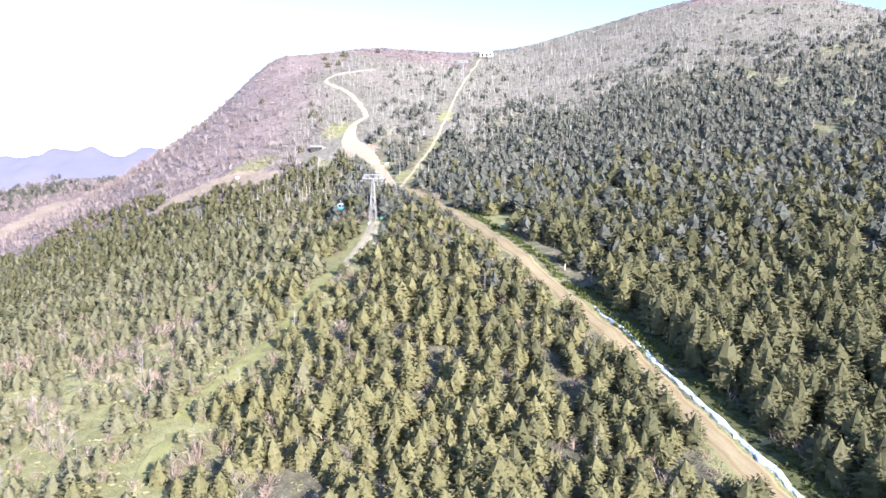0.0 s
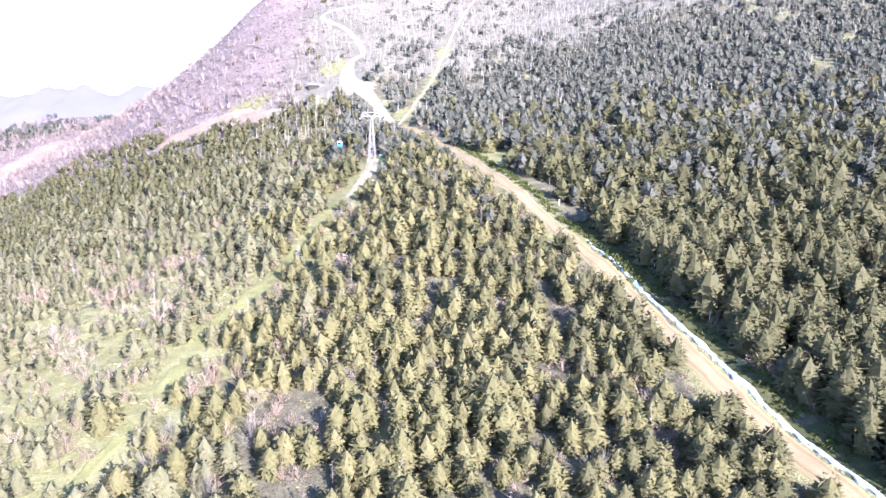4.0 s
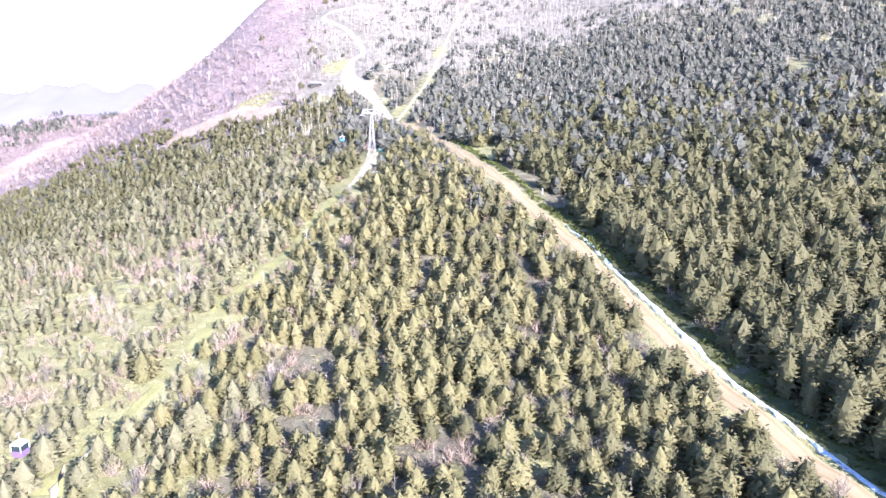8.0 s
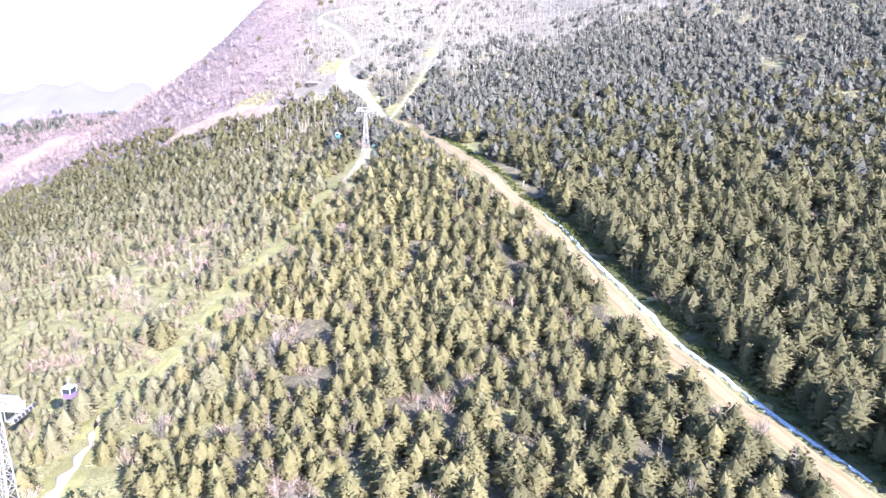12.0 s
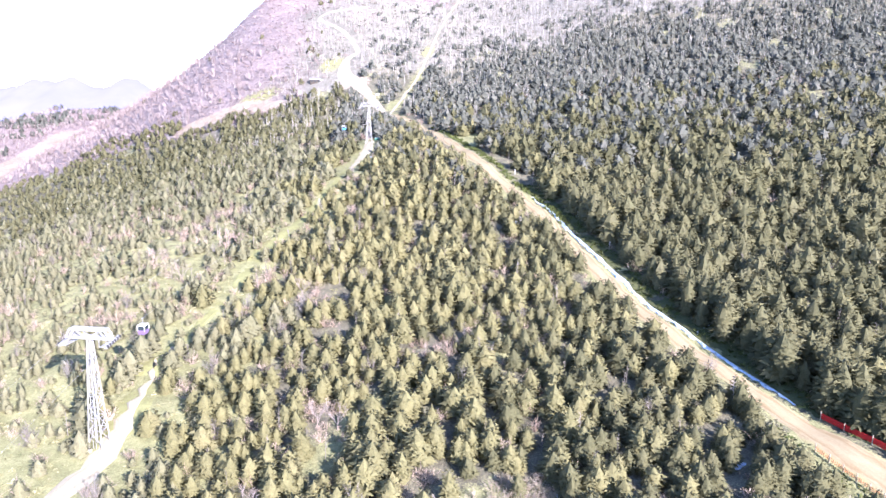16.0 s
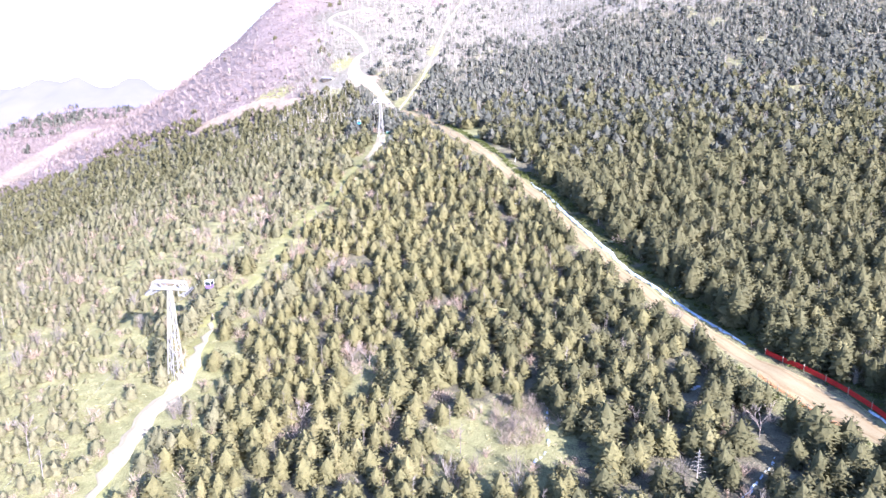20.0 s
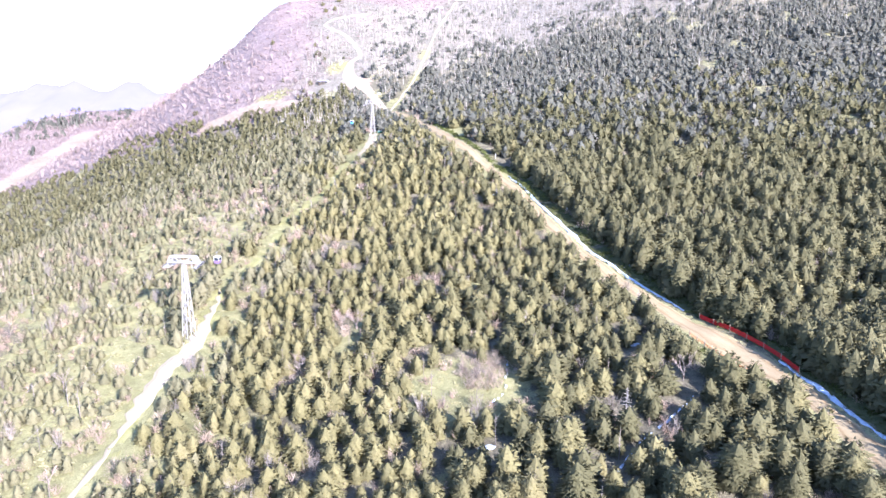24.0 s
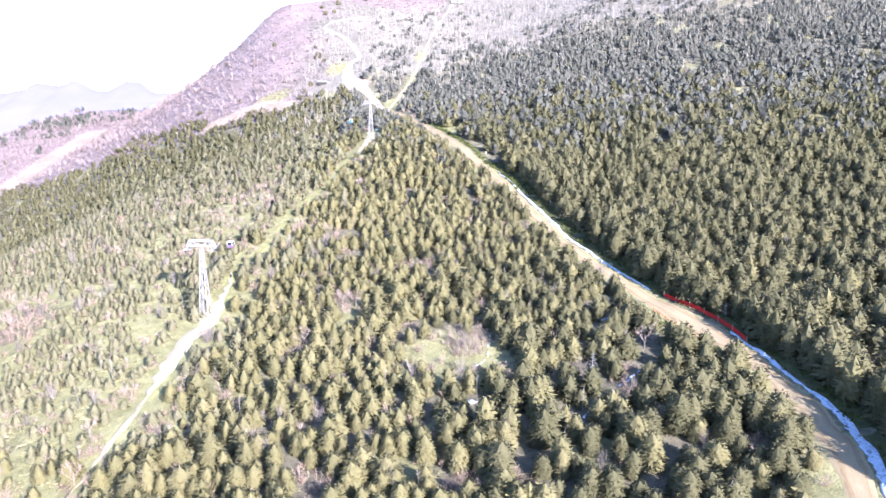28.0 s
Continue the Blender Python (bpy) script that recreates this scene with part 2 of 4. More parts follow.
M_BEIGE = simple("beige_earth", [(0.3, (0.29, 0.235, 0.18)), (0.5, (0.36, 0.30, 0.235)), (0.7, (0.43, 0.37, 0.30))], 0.2, 3, 0.95, 0, 0.5)
# Old blotched snow; its blue is the firs' shade put into the colour.
M_SNOW_SHADED = simple("shade_blue_old_snow", [(0.40, (0.22, 0.24, 0.28)), (0.46, (0.42, 0.52, 0.67)), (0.62, (0.58, 0.66, 0.77))], 1.6, 4, 0.6, 0, 0.9)
M_STEEL = simple("galvanised_steel", [(0.3, (0.27, 0.265, 0.28)), (0.7, (0.41, 0.405, 0.42))], 1.5, 12, 0.5, 0.25, 0.1)
M_DARK = simple("dark_rubber", [(0.3, (0.03, 0.03, 0.035)), (0.7, (0.07, 0.07, 0.075))], 3, 20, 0.6)
M_CONC = simple("concrete", [(0.3, (0.42, 0.41, 0.39)), (0.7, (0.58, 0.56, 0.53))], 1.5, 14, 0.9)
M_RED = simple("red_netting", [(0.3, (0.36, 0.015, 0.02)), (0.7, (0.55, 0.04, 0.035))], 3, 20, 0.6)
M_ORANGE = simple("orange_netting", [(0.3, (0.56, 0.20, 0.10)), (0.7, (0.68, 0.30, 0.16))], 3, 20, 0.6)
M_STAKE = simple("weathered_stake", [(0.3, (0.24, 0.19, 0.15)), (0.7, (0.40, 0.34, 0.28))], 4, 25, 0.8)
M_WHITE = simple("white_paint", [(0.3, (0.60, 0.60, 0.60)), (0.7, (0.74, 0.74, 0.73))], 2, 16, 0.5)
M_BLUE = simple("blue_paint", [(0.3, (0.05, 0.22, 0.50)), (0.7, (0.09, 0.32, 0.62))], 2, 16, 0.35)
M_PURPLE = simple("violet_paint", [(0.3, (0.14, 0.09, 0.22)), (0.7, (0.20, 0.14, 0.29))], 2, 16, 0.35)
M_GREEN = simple("green_sheet", [(0.3, (0.05, 0.15, 0.12)), (0.7, (0.09, 0.22, 0.18))], 2, 16, 0.5)
M_WOOD = simple("dark_timber", [(0.3, (0.035, 0.028, 0.026)), (0.7, (0.085, 0.068, 0.06))], 2, 16, 0.8)
M_ROOF = simple("grey_roof", [(0.3, (0.20, 0.21, 0.26)), (0.7, (0.31, 0.32, 0.38))], 2, 16, 0.5)
# Distance haze painted as a blue-violet glow on a near-black range.
M_HAZE_RANGE, _nt, _b = material("far_range", 1.0)
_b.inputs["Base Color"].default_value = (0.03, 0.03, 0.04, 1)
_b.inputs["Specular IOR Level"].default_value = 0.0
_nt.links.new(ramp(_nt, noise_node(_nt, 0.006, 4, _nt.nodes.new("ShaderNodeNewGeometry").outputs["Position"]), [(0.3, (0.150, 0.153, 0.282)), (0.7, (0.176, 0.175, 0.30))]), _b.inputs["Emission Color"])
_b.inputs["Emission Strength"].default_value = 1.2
M_GLASS, _, _b = material("window_glass", 0.05)
_b.inputs["Base Color"].default_value = (0.03, 0.04, 0.05, 1)


# ---- mesh helpers ----
def part(name, bm, mat, parent=None, label=""):
    me = bpy.data.meshes.new(name)
    bm.to_mesh(me)
    bm.free()
    me.materials.append(mat)
    ob = new(name, me)
    ob.parent = parent
    if label:
        ob["label"] = label
    return ob


def array_mesh(name, verts, tris, mat, tint=None, smooth=False, normals=None):
    """A mesh from arrays of places and of corner triples or quads."""
    verts, tris = np.asarray(verts, np.float32), np.asarray(tris, np.int32)
    k = tris.shape[1]
    me = bpy.data.meshes.new(name)
    me.vertices.add(len(verts))
    me.vertices.foreach_set("co", verts.ravel())
    me.loops.add(tris.size)
    me.loops.foreach_set("vertex_index", tris.ravel())
    me.polygons.add(len(tris))
    me.polygons.foreach_set("loop_start", np.arange(0, tris.size, k, dtype=np.int32))
    me.polygons.foreach_set("use_smooth", np.full(len(tris), smooth))
    if tint is not None:
        me.attributes.new("tint", "FLOAT", "POINT").data.foreach_set("value", np.asarray(tint, np.float32))
    me.materials.append(mat)
    me.update(calc_edges=True)
    if normals is not None:
        me.normals_split_custom_set_from_vertices(np.asarray(normals, np.float32))
    return me


def box(bm, size, at, turn=None):
    m = Matrix.Translation(at) @ (turn.to_4x4() if turn else Matrix.Identity(4)) @ Matrix.Diagonal((*size, 1))
    return bmesh.ops.create_cube(bm, size=1.0, matrix=m)["verts"]


def bar(bm, p, q, w, d=None, seg=0):
    """A straight bar from p to q, square (w by d) or round with seg sides."""
    p, q = Vector(p), Vector(q)
    turn = (q - p).to_track_quat("Z", "Y").to_matrix().to_4x4()
    mid = Matrix.Translation((p + q) / 2) @ turn
    if seg:
        bmesh.ops.create_cone(bm, cap_ends=True, segments=seg, radius1=w / 2, radius2=(d or w) / 2, depth=(q - p).length, matrix=mid)
    else:
        bmesh.ops.create_cube(bm, size=1.0, matrix=mid @ Matrix.Diagonal((w, d or w, (q - p).length, 1)))


def one_bar(name, p, q, w, mat, parent, d=None, seg=0):
    bm = bmesh.new()
    bar(bm, p, q, w, d, seg)
    return part(name, bm, mat, parent)


# ---- the lie of the land ----
# Heights of a coarse control net, west to east in each row, south to north row by row.
NET = np.array([
    [-137.6, -105.2, -75.1, -49.2, -28.4, -14.3, -5.5, 0.9, 6.8],
    [-132.5, -97.2, -64.0, -36.8, -18.1, -6.2, 1.3, 7.9, 14.5],
    [-128.1, -90.0, -51.9, -20.3, -10.5, -1.0, 7.9, 15.9, 23.3],
    [-122.6, -84.5, -40.3, 11.7, 2.8, 6.3, 18.3, 27.4, 34.6],
    [-111.4, -79.4, -40.7, 21.5, 34.5, 36.9, 40.1, 45.7, 49.3],
    [-90.0, -63.4, -37.4, 25.5, 47.7, 62.3, 70.8, 71.4, 66.9],
    [-61.2, -27.3, 19.7, 107.8, 78.0, 95.1, 111.7, 102.3, 84.4],
    [-38.4, -1.5, 56.6, 156.3, 97.6, 144.5, 166.3, 134.0, 98.6],
    [-23.9, 19.4, 73.6, 151.5, 144.0, 185.2, 209.0, 160.2, 110.5],
    [-10.5, 34.8, 85.1, 135.1, 126.8, 143.3, 180.4, 160.6, 120.7],
    [5.0, 49.0, 89.4, 114.9, 109.3, 116.1, 144.5, 149.0, 130.3],
])
NX0, NDX, NY0, NDY = -450.0, 112.5, -300.0, 110.0


def weights(t):
    return ((1 - t) ** 3 / 6, (3 * t**3 - 6 * t**2 + 4) / 6, (-3 * t**3 + 3 * t**2 + 3 * t + 1) / 6, t**3 / 6)


def rough_noise(x, y, size, seed=0):
    """Smooth uneven values, about -1 to 1, from waves that run in many directions."""
    r = np.random.RandomState(seed)
    out = np.zeros_like(np.asarray(x, float))
    for _ in range(7):
        a, k, p = r.uniform(0, 6.283), 6.283 / size * r.uniform(0.6, 1.7), r.uniform(0, 6.283)
        out = out + np.sin((x * math.cos(a) + y * math.sin(a)) * k + p)
    return out / 3.2


def ground_z(x, y):
    x, y = np.asarray(x, float), np.asarray(y, float)
    u, v = np.clip((x - NX0) / NDX, 1, NET.shape[1] - 2.0001), np.clip((y - NY0) / NDY, 1, NET.shape[0] - 2.0001)
    i, j = np.floor(u).astype(int), np.floor(v).astype(int)
    a, b = weights(u - i), weights(v - j)
    z = sum(a[m] * b[n] * NET[j - 1 + n, i - 1 + m] for m in range(4) for n in range(4))
    out = np.hypot(np.maximum(np.abs(x) - 430, 0), np.maximum(np.abs(y - 250) - 440, 0))
    low = np.clip(1 - np.exp(-out / 500), 0, 1)
    z = z * (1 - low) + (-170 + 25 * rough_noise(x, y, 900, 3)) * low
    # The sharp shoulder of the western ridge.
    z = z + 11 * np.exp(-(((x + 143) / 24) ** 2) - ((y - 438) / 34) ** 2)
    return z + 0.22 * rough_noise(x, y, 14, 1) + 0.6 * rough_noise(x, y, 60, 2) * (y > 60)


def gz(x, y):
    return float(ground_z(x, y))


ROAD = [(-37, 224), (-29, 204), (-20, 182), (-6, 137), (3.6, 110), (12.2, 83), (17.2, 64), (23.6, 40), (34, 14), (40.3, -1), (45.2, -12), (49.3, -25), (51.2, -41), (51.2, -49), (49.2, -60), (43.5, -76), (36, -100), (30, -130), (34, -170), (30, -230)]
TRACK = [(-41.5, 174), (-41, 168), (-40.5, 158), (-42, 143), (-45, 118), (-49, 79), (-53, 66), (-54, 52), (-56, 31), (-58.5, 22), (-57.5, 12), (-56.5, -2), (-58.5, -9), (-59, -19), (-59, -29), (-59, -36), (-60, -43), (-60, -54), (-61, -80), (-64, -130), (-70, -220)]
LANE = [(-39, 226), (-34, 261), (-29, 291), (-24, 336), (-18, 398), (-9, 484), (-6, 506)]
SWITCH = [(-37, 218), (-41, 228), (-48, 251), (-58, 277), (-69, 297), (-70, 316), (-66, 327), (-75, 350), (-86, 365), (-96, 379), (-91, 391), (-70, 400)]
BARE_W = [(-100, 274), (-122, 287), (-133, 288), (-152, 290)]
GULLY = [(38.0, -18.6), (32.1, -22.5), (26.8, -28.6), (20.0, -35.3), (15.4, -41.6)]
PISTE = [(-338, 395), (-340, 440), (-342, 491), (-348, 545)]


def spline(pts, step=2.0):
    """A smooth line through the points, at even steps."""
    p = np.array([pts[0], *pts, pts[-1]], float)
    out = []
    for k in range(1, len(p) - 2):
        n = max(2, int(np.hypot(*(p[k + 1] - p[k])) / step))
        t = (np.arange(n) / n)[:, None]
        out.append(0.5 * (2 * p[k] + (p[k + 1] - p[k - 1]) * t + (2 * p[k - 1] - 5 * p[k] + 4 * p[k + 1] - p[k + 2]) * t**2 + (3 * p[k] - p[k - 1] - 3 * p[k + 1] + p[k + 2]) * t**3))
    return np.vstack([*out, p[-1:]])


LINES = {"road": spline(ROAD), "track": spline(TRACK), "lane": spline(LANE), "switch": spline(SWITCH), "bare": spline(BARE_W), "piste": spline(PISTE, 6), "gully": spline(GULLY)}


def off_line(x, y, name):
    """How far the places lie from a line, and on which side (1: east of it when it runs north to south)."""
    pts = LINES[name]
    x, y = np.ravel(np.asarray(x, float)), np.ravel(np.asarray(y, float))
    best = np.full(len(x), 1e9)
    for k in range(0, len(x), 20000):
        s = slice(k, k + 20000)
        best[s] = np.sqrt(((x[s, None] - pts[None, :, 0]) ** 2 + (y[s, None] - pts[None, :, 1]) ** 2).min(1))
    return best


# Where the dense firs end uphill, from west to east.
EDGE_X = [-340, -273, -233, -186, -147, -116, -94, -61, -45, -31, -6, 6, 35, 60, 101, 127, 164, 220, 330]
EDGE_Y = [370, 350, 338, 306, 280, 263, 269, 280, 300, 292, 300, 322, 330, 345, 382, 358, 372, 390, 400]


def fir_share(x, y):
    """The share of the ground that firs hold."""
    past = y - np.interp(x, EDGE_X, EDGE_Y) + 16 * rough_noise(x, y, 70, 5)
    west = x < -61
    share = np.where(west, np.clip(1 - past / 14, np.where((x > -115) & (y < 335), 0.10, 0.015), 1), np.clip(1 - (past + 40) / 95, np.where(past < 150, 0.05 + 0.06 * (rough_noise(x, y, 30, 44) > 0.5), 0.0), 1))
    clear = rough_noise(x, y, 34, 6)
    open_west = (x < -5) | (y > 60)
    share = share * np.where((clear > 0.95) & open_west, 0.35, 1.0)
    share = share * np.where((rough_noise(x, y, 17, 14) > 0.85) & open_west, 0.35, 1.0)
    glade = np.hypot((x + 3.5) / 8.5, (y + 18) / 12)
    share = share * np.where(glade < 1, 0.06, 1)
    wide = np.hypot((x + 104) / 16, (y - 2) / 20)
    share = share * np.where(wide < 1, 0.15, 1)
    share = share * np.where(rough_noise(x, y, 11, 24) > 0.95, 0.25, 1.0)
    share = share * np.where((x < -62) & (y < 180), np.interp(y, [-75, 10, 35, 60, 110, 180], [0.85, 0.8, 0.55, 0.55, 0.72, 0.9]), 1)
    share = share * np.where((x > 4) & (y < -12), 0.66, 1)
    sward = np.hypot((x + 67) / 17, (y - 64) / 16)
    share = share * np.where(sward < 1, 0.4, 1)
    share = share * (1 - 0.8 * clump_share(x, y))
    meadow = np.hypot((x + 118) / 24, (y - 292) / 12)
    return share * np.where(meadow < 1, 0.02, 1)


# Where bare pinkish brush grows among the firs: place and reach.
CLUMPS = [(-75, 83, 4, 9), (-70, 98, 5, 5), (-53, 69, 3, 3), (-46, 77, 3.5, 4), (-47, 50, 3, 5), (-35, 41, 6, 4), (-75, 38, 5, 5), (-75, 62, 2.5, 5), (-96, 88, 4, 4), (-63, -30, 3, 5), (-31, 8, 4, 3),
          (-34, -15, 3, 4), (-13, 23, 3, 4), (-38, 17, 4, 3), (-24, -53, 4, 5), (-60, -53, 3, 4), (-53, -37, 3, 5), (-18, -1, 3, 2.5), (-28.5, 5, 3, 4), (37, 96, 5, 3), (60, 60, 4, 3), (-104, 4, 9, 12)]


crng = random.Random(77)
CLUMPS += [(crng.uniform(-58, 120), crng.uniform(-80, 170), crng.uniform(1.6, 3.0), crng.uniform(1.8, 3.2)) for _ in range(125)]


def clump_share(x, y):
    out = np.zeros_like(np.asarray(x, float))
    for cx, cy, rx, ry in CLUMPS:
        out = np.maximum(out, np.clip(2.2 - 2 * np.hypot((x - cx) / rx, (y - cy) / ry), 0, 1))
    return out


def road_half(y):
    return 2.2 + 1.3 * np.exp(-(((y + 8) / 11) ** 2)) + 0.9 * np.exp(-(((y + 48) / 14) ** 2))


def free_of_lines(x, y, extra=0.0):
    """Whether the places stand clear of roads, tracks and lanes."""
    ok = off_line(x, y, "road") > road_half(y) + 0.7 + extra
    road_x = np.interp(-y, -LINES["road"][:, 1], LINES["road"][:, 0])
    east = (x > road_x) & (y < 180)
    ok &= ~east | (off_line(x, y, "road") > road_half(y) + np.interp(y, [-60, -30, -18, 0, 20, 40, 80, 100, 130, 180], [5.0, 4.5, 2.4, 2.0, 3.2, 5.0, 5.2, 4.8, 4.0, 2.6]) + extra)
    ok &= off_line(x, y, "track") > np.interp(y, [-60, -40, -25, 15, 30, 60, 110, 135, 170], [0.8, 1.4, 2.8, 2.4, 1.6, 1.8, 1.6, 3.6, 4.4]) + extra
    ok &= ~((x < road_x) & (y > -24) & (y < 8)) | (off_line(x, y, "road") > road_half(y) + np.interp(y, [-24, -18, 0, 8], [0.7, 4.0, 4.0, 0.7]) + extra)
    track_x = np.interp(-y, -LINES["track"][:, 1], LINES["track"][:, 0])
    ok &= ~((x > track_x) & (y < 140)) | (off_line(x, y, "track") > np.interp(y, [-60, -42, -32, -5, 15, 30, 100, 140], [1.2, 2.6, 4.4, 4.0, 2.6, 2.0, 2.1, 3.8]) + extra)
    ok &= off_line(x, y, "gully") > 1.5 + extra
    ok &= np.hypot((x + 5) / 4.5, (y - 158) / 9) > 1
    ok &= np.hypot(x + 41.5, y - 171) > 5.5 + extra
    ok &= off_line(x, y, "lane") > 3.6 + extra
    ok &= off_line(x, y, "switch") > np.interp(y, [215, 250, 275, 300, 320], [3.0, 3.4, 7, 7, 4]) + extra
    ok &= np.hypot((x + 82) / 10, (y - 288) / 9) > 1
    ok &= off_line(x, y, "bare") > 6 + extra
    ok &= off_line(x, y, "piste") > 15 + extra
    return ok


# ---- ground ----
def axis_ticks(lo, hi, step):
    mid = np.arange(lo, hi + 0.1, step)
    grow = np.cumsum(np.geomspace(step * 1.6, 900, 22))
    grow = grow[grow < 4300]
    return np.concatenate([(lo - grow)[::-1], mid, hi + grow])


def build_ground():
    xs, ys = axis_ticks(-345, 345, 4.0), axis_ticks(-150, 640, 4.0)
    gx, gy = np.meshgrid(xs, ys)
    x, y = gx.ravel(), gy.ravel()
    v = np.stack([x, y, ground_z(x, y)], 1)
    k = np.arange((len(ys) - 1) * len(xs)).reshape(-1, len(xs))[:, :-1].ravel()
    quads = np.stack([k, k + 1, k + 1 + len(xs), k + len(xs)], 1)
    me = array_mesh("ground", v, quads, M_GROUND, smooth=True)
    firs = fir_share(x, y)
    lane, track, road = off_line(x, y, "lane"), off_line(x, y, "track"), off_line(x, y, "road")
    grass = 0.36 * np.clip(1.25 - lane / 4.6, 0, 1) + 1.2 * np.clip(1.5 - track / 5.5, 0, 1) + 0.25 * np.clip(1.1 - road / 7, 0, 1)
    grass += 0.7 * np.clip(1.2 - np.hypot((x + 114) / 17, (y - 292) / 11), 0, 1) + 0.7 * np.clip(1.2 - np.hypot((x + 78) / 10, (y - 312) / 14), 0, 1)
    grass += 1.5 * np.clip(1.4 - np.hypot((x + 5) / 6, (y - 158) / 10), 0, 1)
    grass += 0.8 * np.clip(1.6 - np.hypot((x + 5) / 8, (y + 20) / 9), 0, 1)
    grass += np.where((x < -40) & (y < 150), 0.60, np.where(y < 150, 0.32, 0.20)) + np.where(rough_noise(x, y, 34, 6) > 0.6, 0.3, 0.0) * (firs > 0.05)
    uphill = np.clip((y - np.interp(x, EDGE_X, EDGE_Y) + 15) / 40, 0, 1)
    grass = np.where(uphill > 0.5, np.minimum(grass, 1) * 1.0 - 0.1, grass)
    brush = clump_share(x, y)
    grass = grass * (1 - 0.5 * brush)
    scrub = np.clip(uphill + 0.15 + 0.2 * brush, 0, 1)
    dirt = np.clip(1.15 - off_line(x, y, "bare") / 9, 0, 1) + np.clip(1.2 - off_line(x, y, "piste") / 20, 0, 1)
    dirt += np.clip(1.2 - np.hypot((x + 62) / 11, (y - 284) / 12), 0, 1)
    col = np.stack([np.clip(grass, 0, 1), scrub, np.clip(dirt, 0, 1), np.clip(np.maximum(np.maximum((-80 - x) / 40, (ground_z(x, y) - 160) / 12), np.minimum((y - 438) / 20, (-14 - x) / 10)) + 0.5 * rough_noise(x, y, 60, 19), 0, 1)], 1)
    me.color_attributes.new("cover", "FLOAT_COLOR", "POINT").data.foreach_set("color", col.astype(np.float32).ravel())
    tagged(new("ground", me), "mountain slope with autumn grass, leaf litter and scrub", "ground", kind="structure")


build_ground()


def ribbon(name, line, left, right, lift, mat, label, category, cross=7, crown=0.0, ragged=0.25, seed=0, kind="structure", gaps=-9.0, lumps=3.0):
    """A strip laid on the ground along a line, with uneven edges that run down into it."""
    pts = LINES[line] if isinstance(line, str) else line
    d = np.gradient(pts, axis=0)
    side = np.stack([d[:, 1], -d[:, 0]], 1) / np.hypot(d[:, 0], d[:, 1])[:, None]
    n = len(pts)
    lo = np.broadcast_to(left, n) + ragged * rough_noise(pts[:, 0], pts[:, 1], 6, seed + 11)
    hi = np.broadcast_to(right, n) + ragged * rough_noise(pts[:, 0], pts[:, 1], 2 * lumps, seed + 12)
    f = np.linspace(0, 1, cross)
    off = lo[:, None] + (hi - lo)[:, None] * f[None]
    x, y = pts[:, :1] + side[:, :1] * off, pts[:, 1:] + side[:, 1:] * off
    gap = np.where(rough_noise(x, y, lumps, seed + 17) < gaps, -0.5, 0.0)
    rise = lift + gap + crown * np.sin(np.pi * f)[None] ** 0.6 * (1 + 0.5 * rough_noise(x, y, 1.7, seed + 13))
    rise = np.where((f == 0) | (f == 1), -0.15, rise)
    z = ground_z(x, y) + rise
    v = np.stack([x, y, z], -1).reshape(-1, 3)
    k = (np.arange(n - 1)[:, None] * cross + np.arange(cross - 1)[None]).ravel()
    me = array_mesh(name, v, np.stack([k, k + cross, k + cross + 1, k + 1], 1), mat, smooth=True)
    along = np.concatenate([[0], np.cumsum(np.hypot(*np.diff(pts, axis=0).T))])
    for key, val in (("across", np.broadcast_to(2 * f - 1, (n, cross))), ("along", np.broadcast_to(along[:, None], (n, cross)))):
        me.attributes.new(key, "FLOAT", "POINT").data.foreach_set("value", np.ascontiguousarray(val, np.float32).ravel())
    return tagged(new(name, me), label, category, kind=kind)


rl = LINES["road"]
# Side offsets are positive to the west of the road, because the lines run from north to south.
ribbon("dirt_road", "road", -road_half(rl[:, 1]), road_half(rl[:, 1]), 0.14, M_ROAD, "packed sandy dirt road down the forest slope", "road", ragged=0.35, seed=1)
tl = LINES["track"]
tl = tl[tl[:, 1] < 26]
th = np.interp(tl[:, 1], [-80, -48, -36, -27, -20, -6, 2, 10, 18, 26], [0.15, 0.2, 0.3, 0.5, 1.9, 2.7, 1.7, 0.8, 0.35, 0.1])
ribbon("gravel_track", tl, -th, th, 0.14, M_PATH, "pale gravel service track under the cable line", "track", ragged=0.75, seed=2)
upper = LINES["track"]
sward = upper[(upper[:, 1] < 146) & (upper[:, 1] > -34)]
ribbon("grass_strip", sward, -1.8 - 0.8 * np.sin(sward[:, 1] * 0.13), 1.6 + 0.9 * np.sin(sward[:, 1] * 0.09 + 1), 0.05, M_SWARD, "yellow-green mown grass strip under the cable line", "grass", cross=9, ragged=0.9, seed=8)
upper = upper[(upper[:, 1] <= 176) & (upper[:, 1] >= 131)]
wide = np.interp(np.linspace(0, 1, len(upper)), [0, 0.45, 1], (2.0, 2.2, 0.4))
ribbon("gravel_track", upper, -wide, wide, 0.14, M_PATH, "pale gravel patch of the track below the pylon", "track", ragged=0.4, seed=6)
ribbon("lift_lane", "lane", -0.75, 0.65, 0.2, M_BEIGE, "sandy lane up the cleared lift line", "lane", ragged=0.45, seed=3)
sl = LINES["switch"]
sh = np.interp(np.arange(len(sl)) / (len(sl) - 1), [0, 0.1, 0.24, 0.36, 0.45, 0.55, 0.8, 0.92, 1.0], [1.8, 1.8, 2.6, 5.6, 3.0, 1.6, 1.4, 1.1, 0.2])
ribbon("winding_road", "switch", -sh, sh, 0.2, M_BEIGE, "pale winding dirt road up the mountain", "road", ragged=0.5, seed=4)


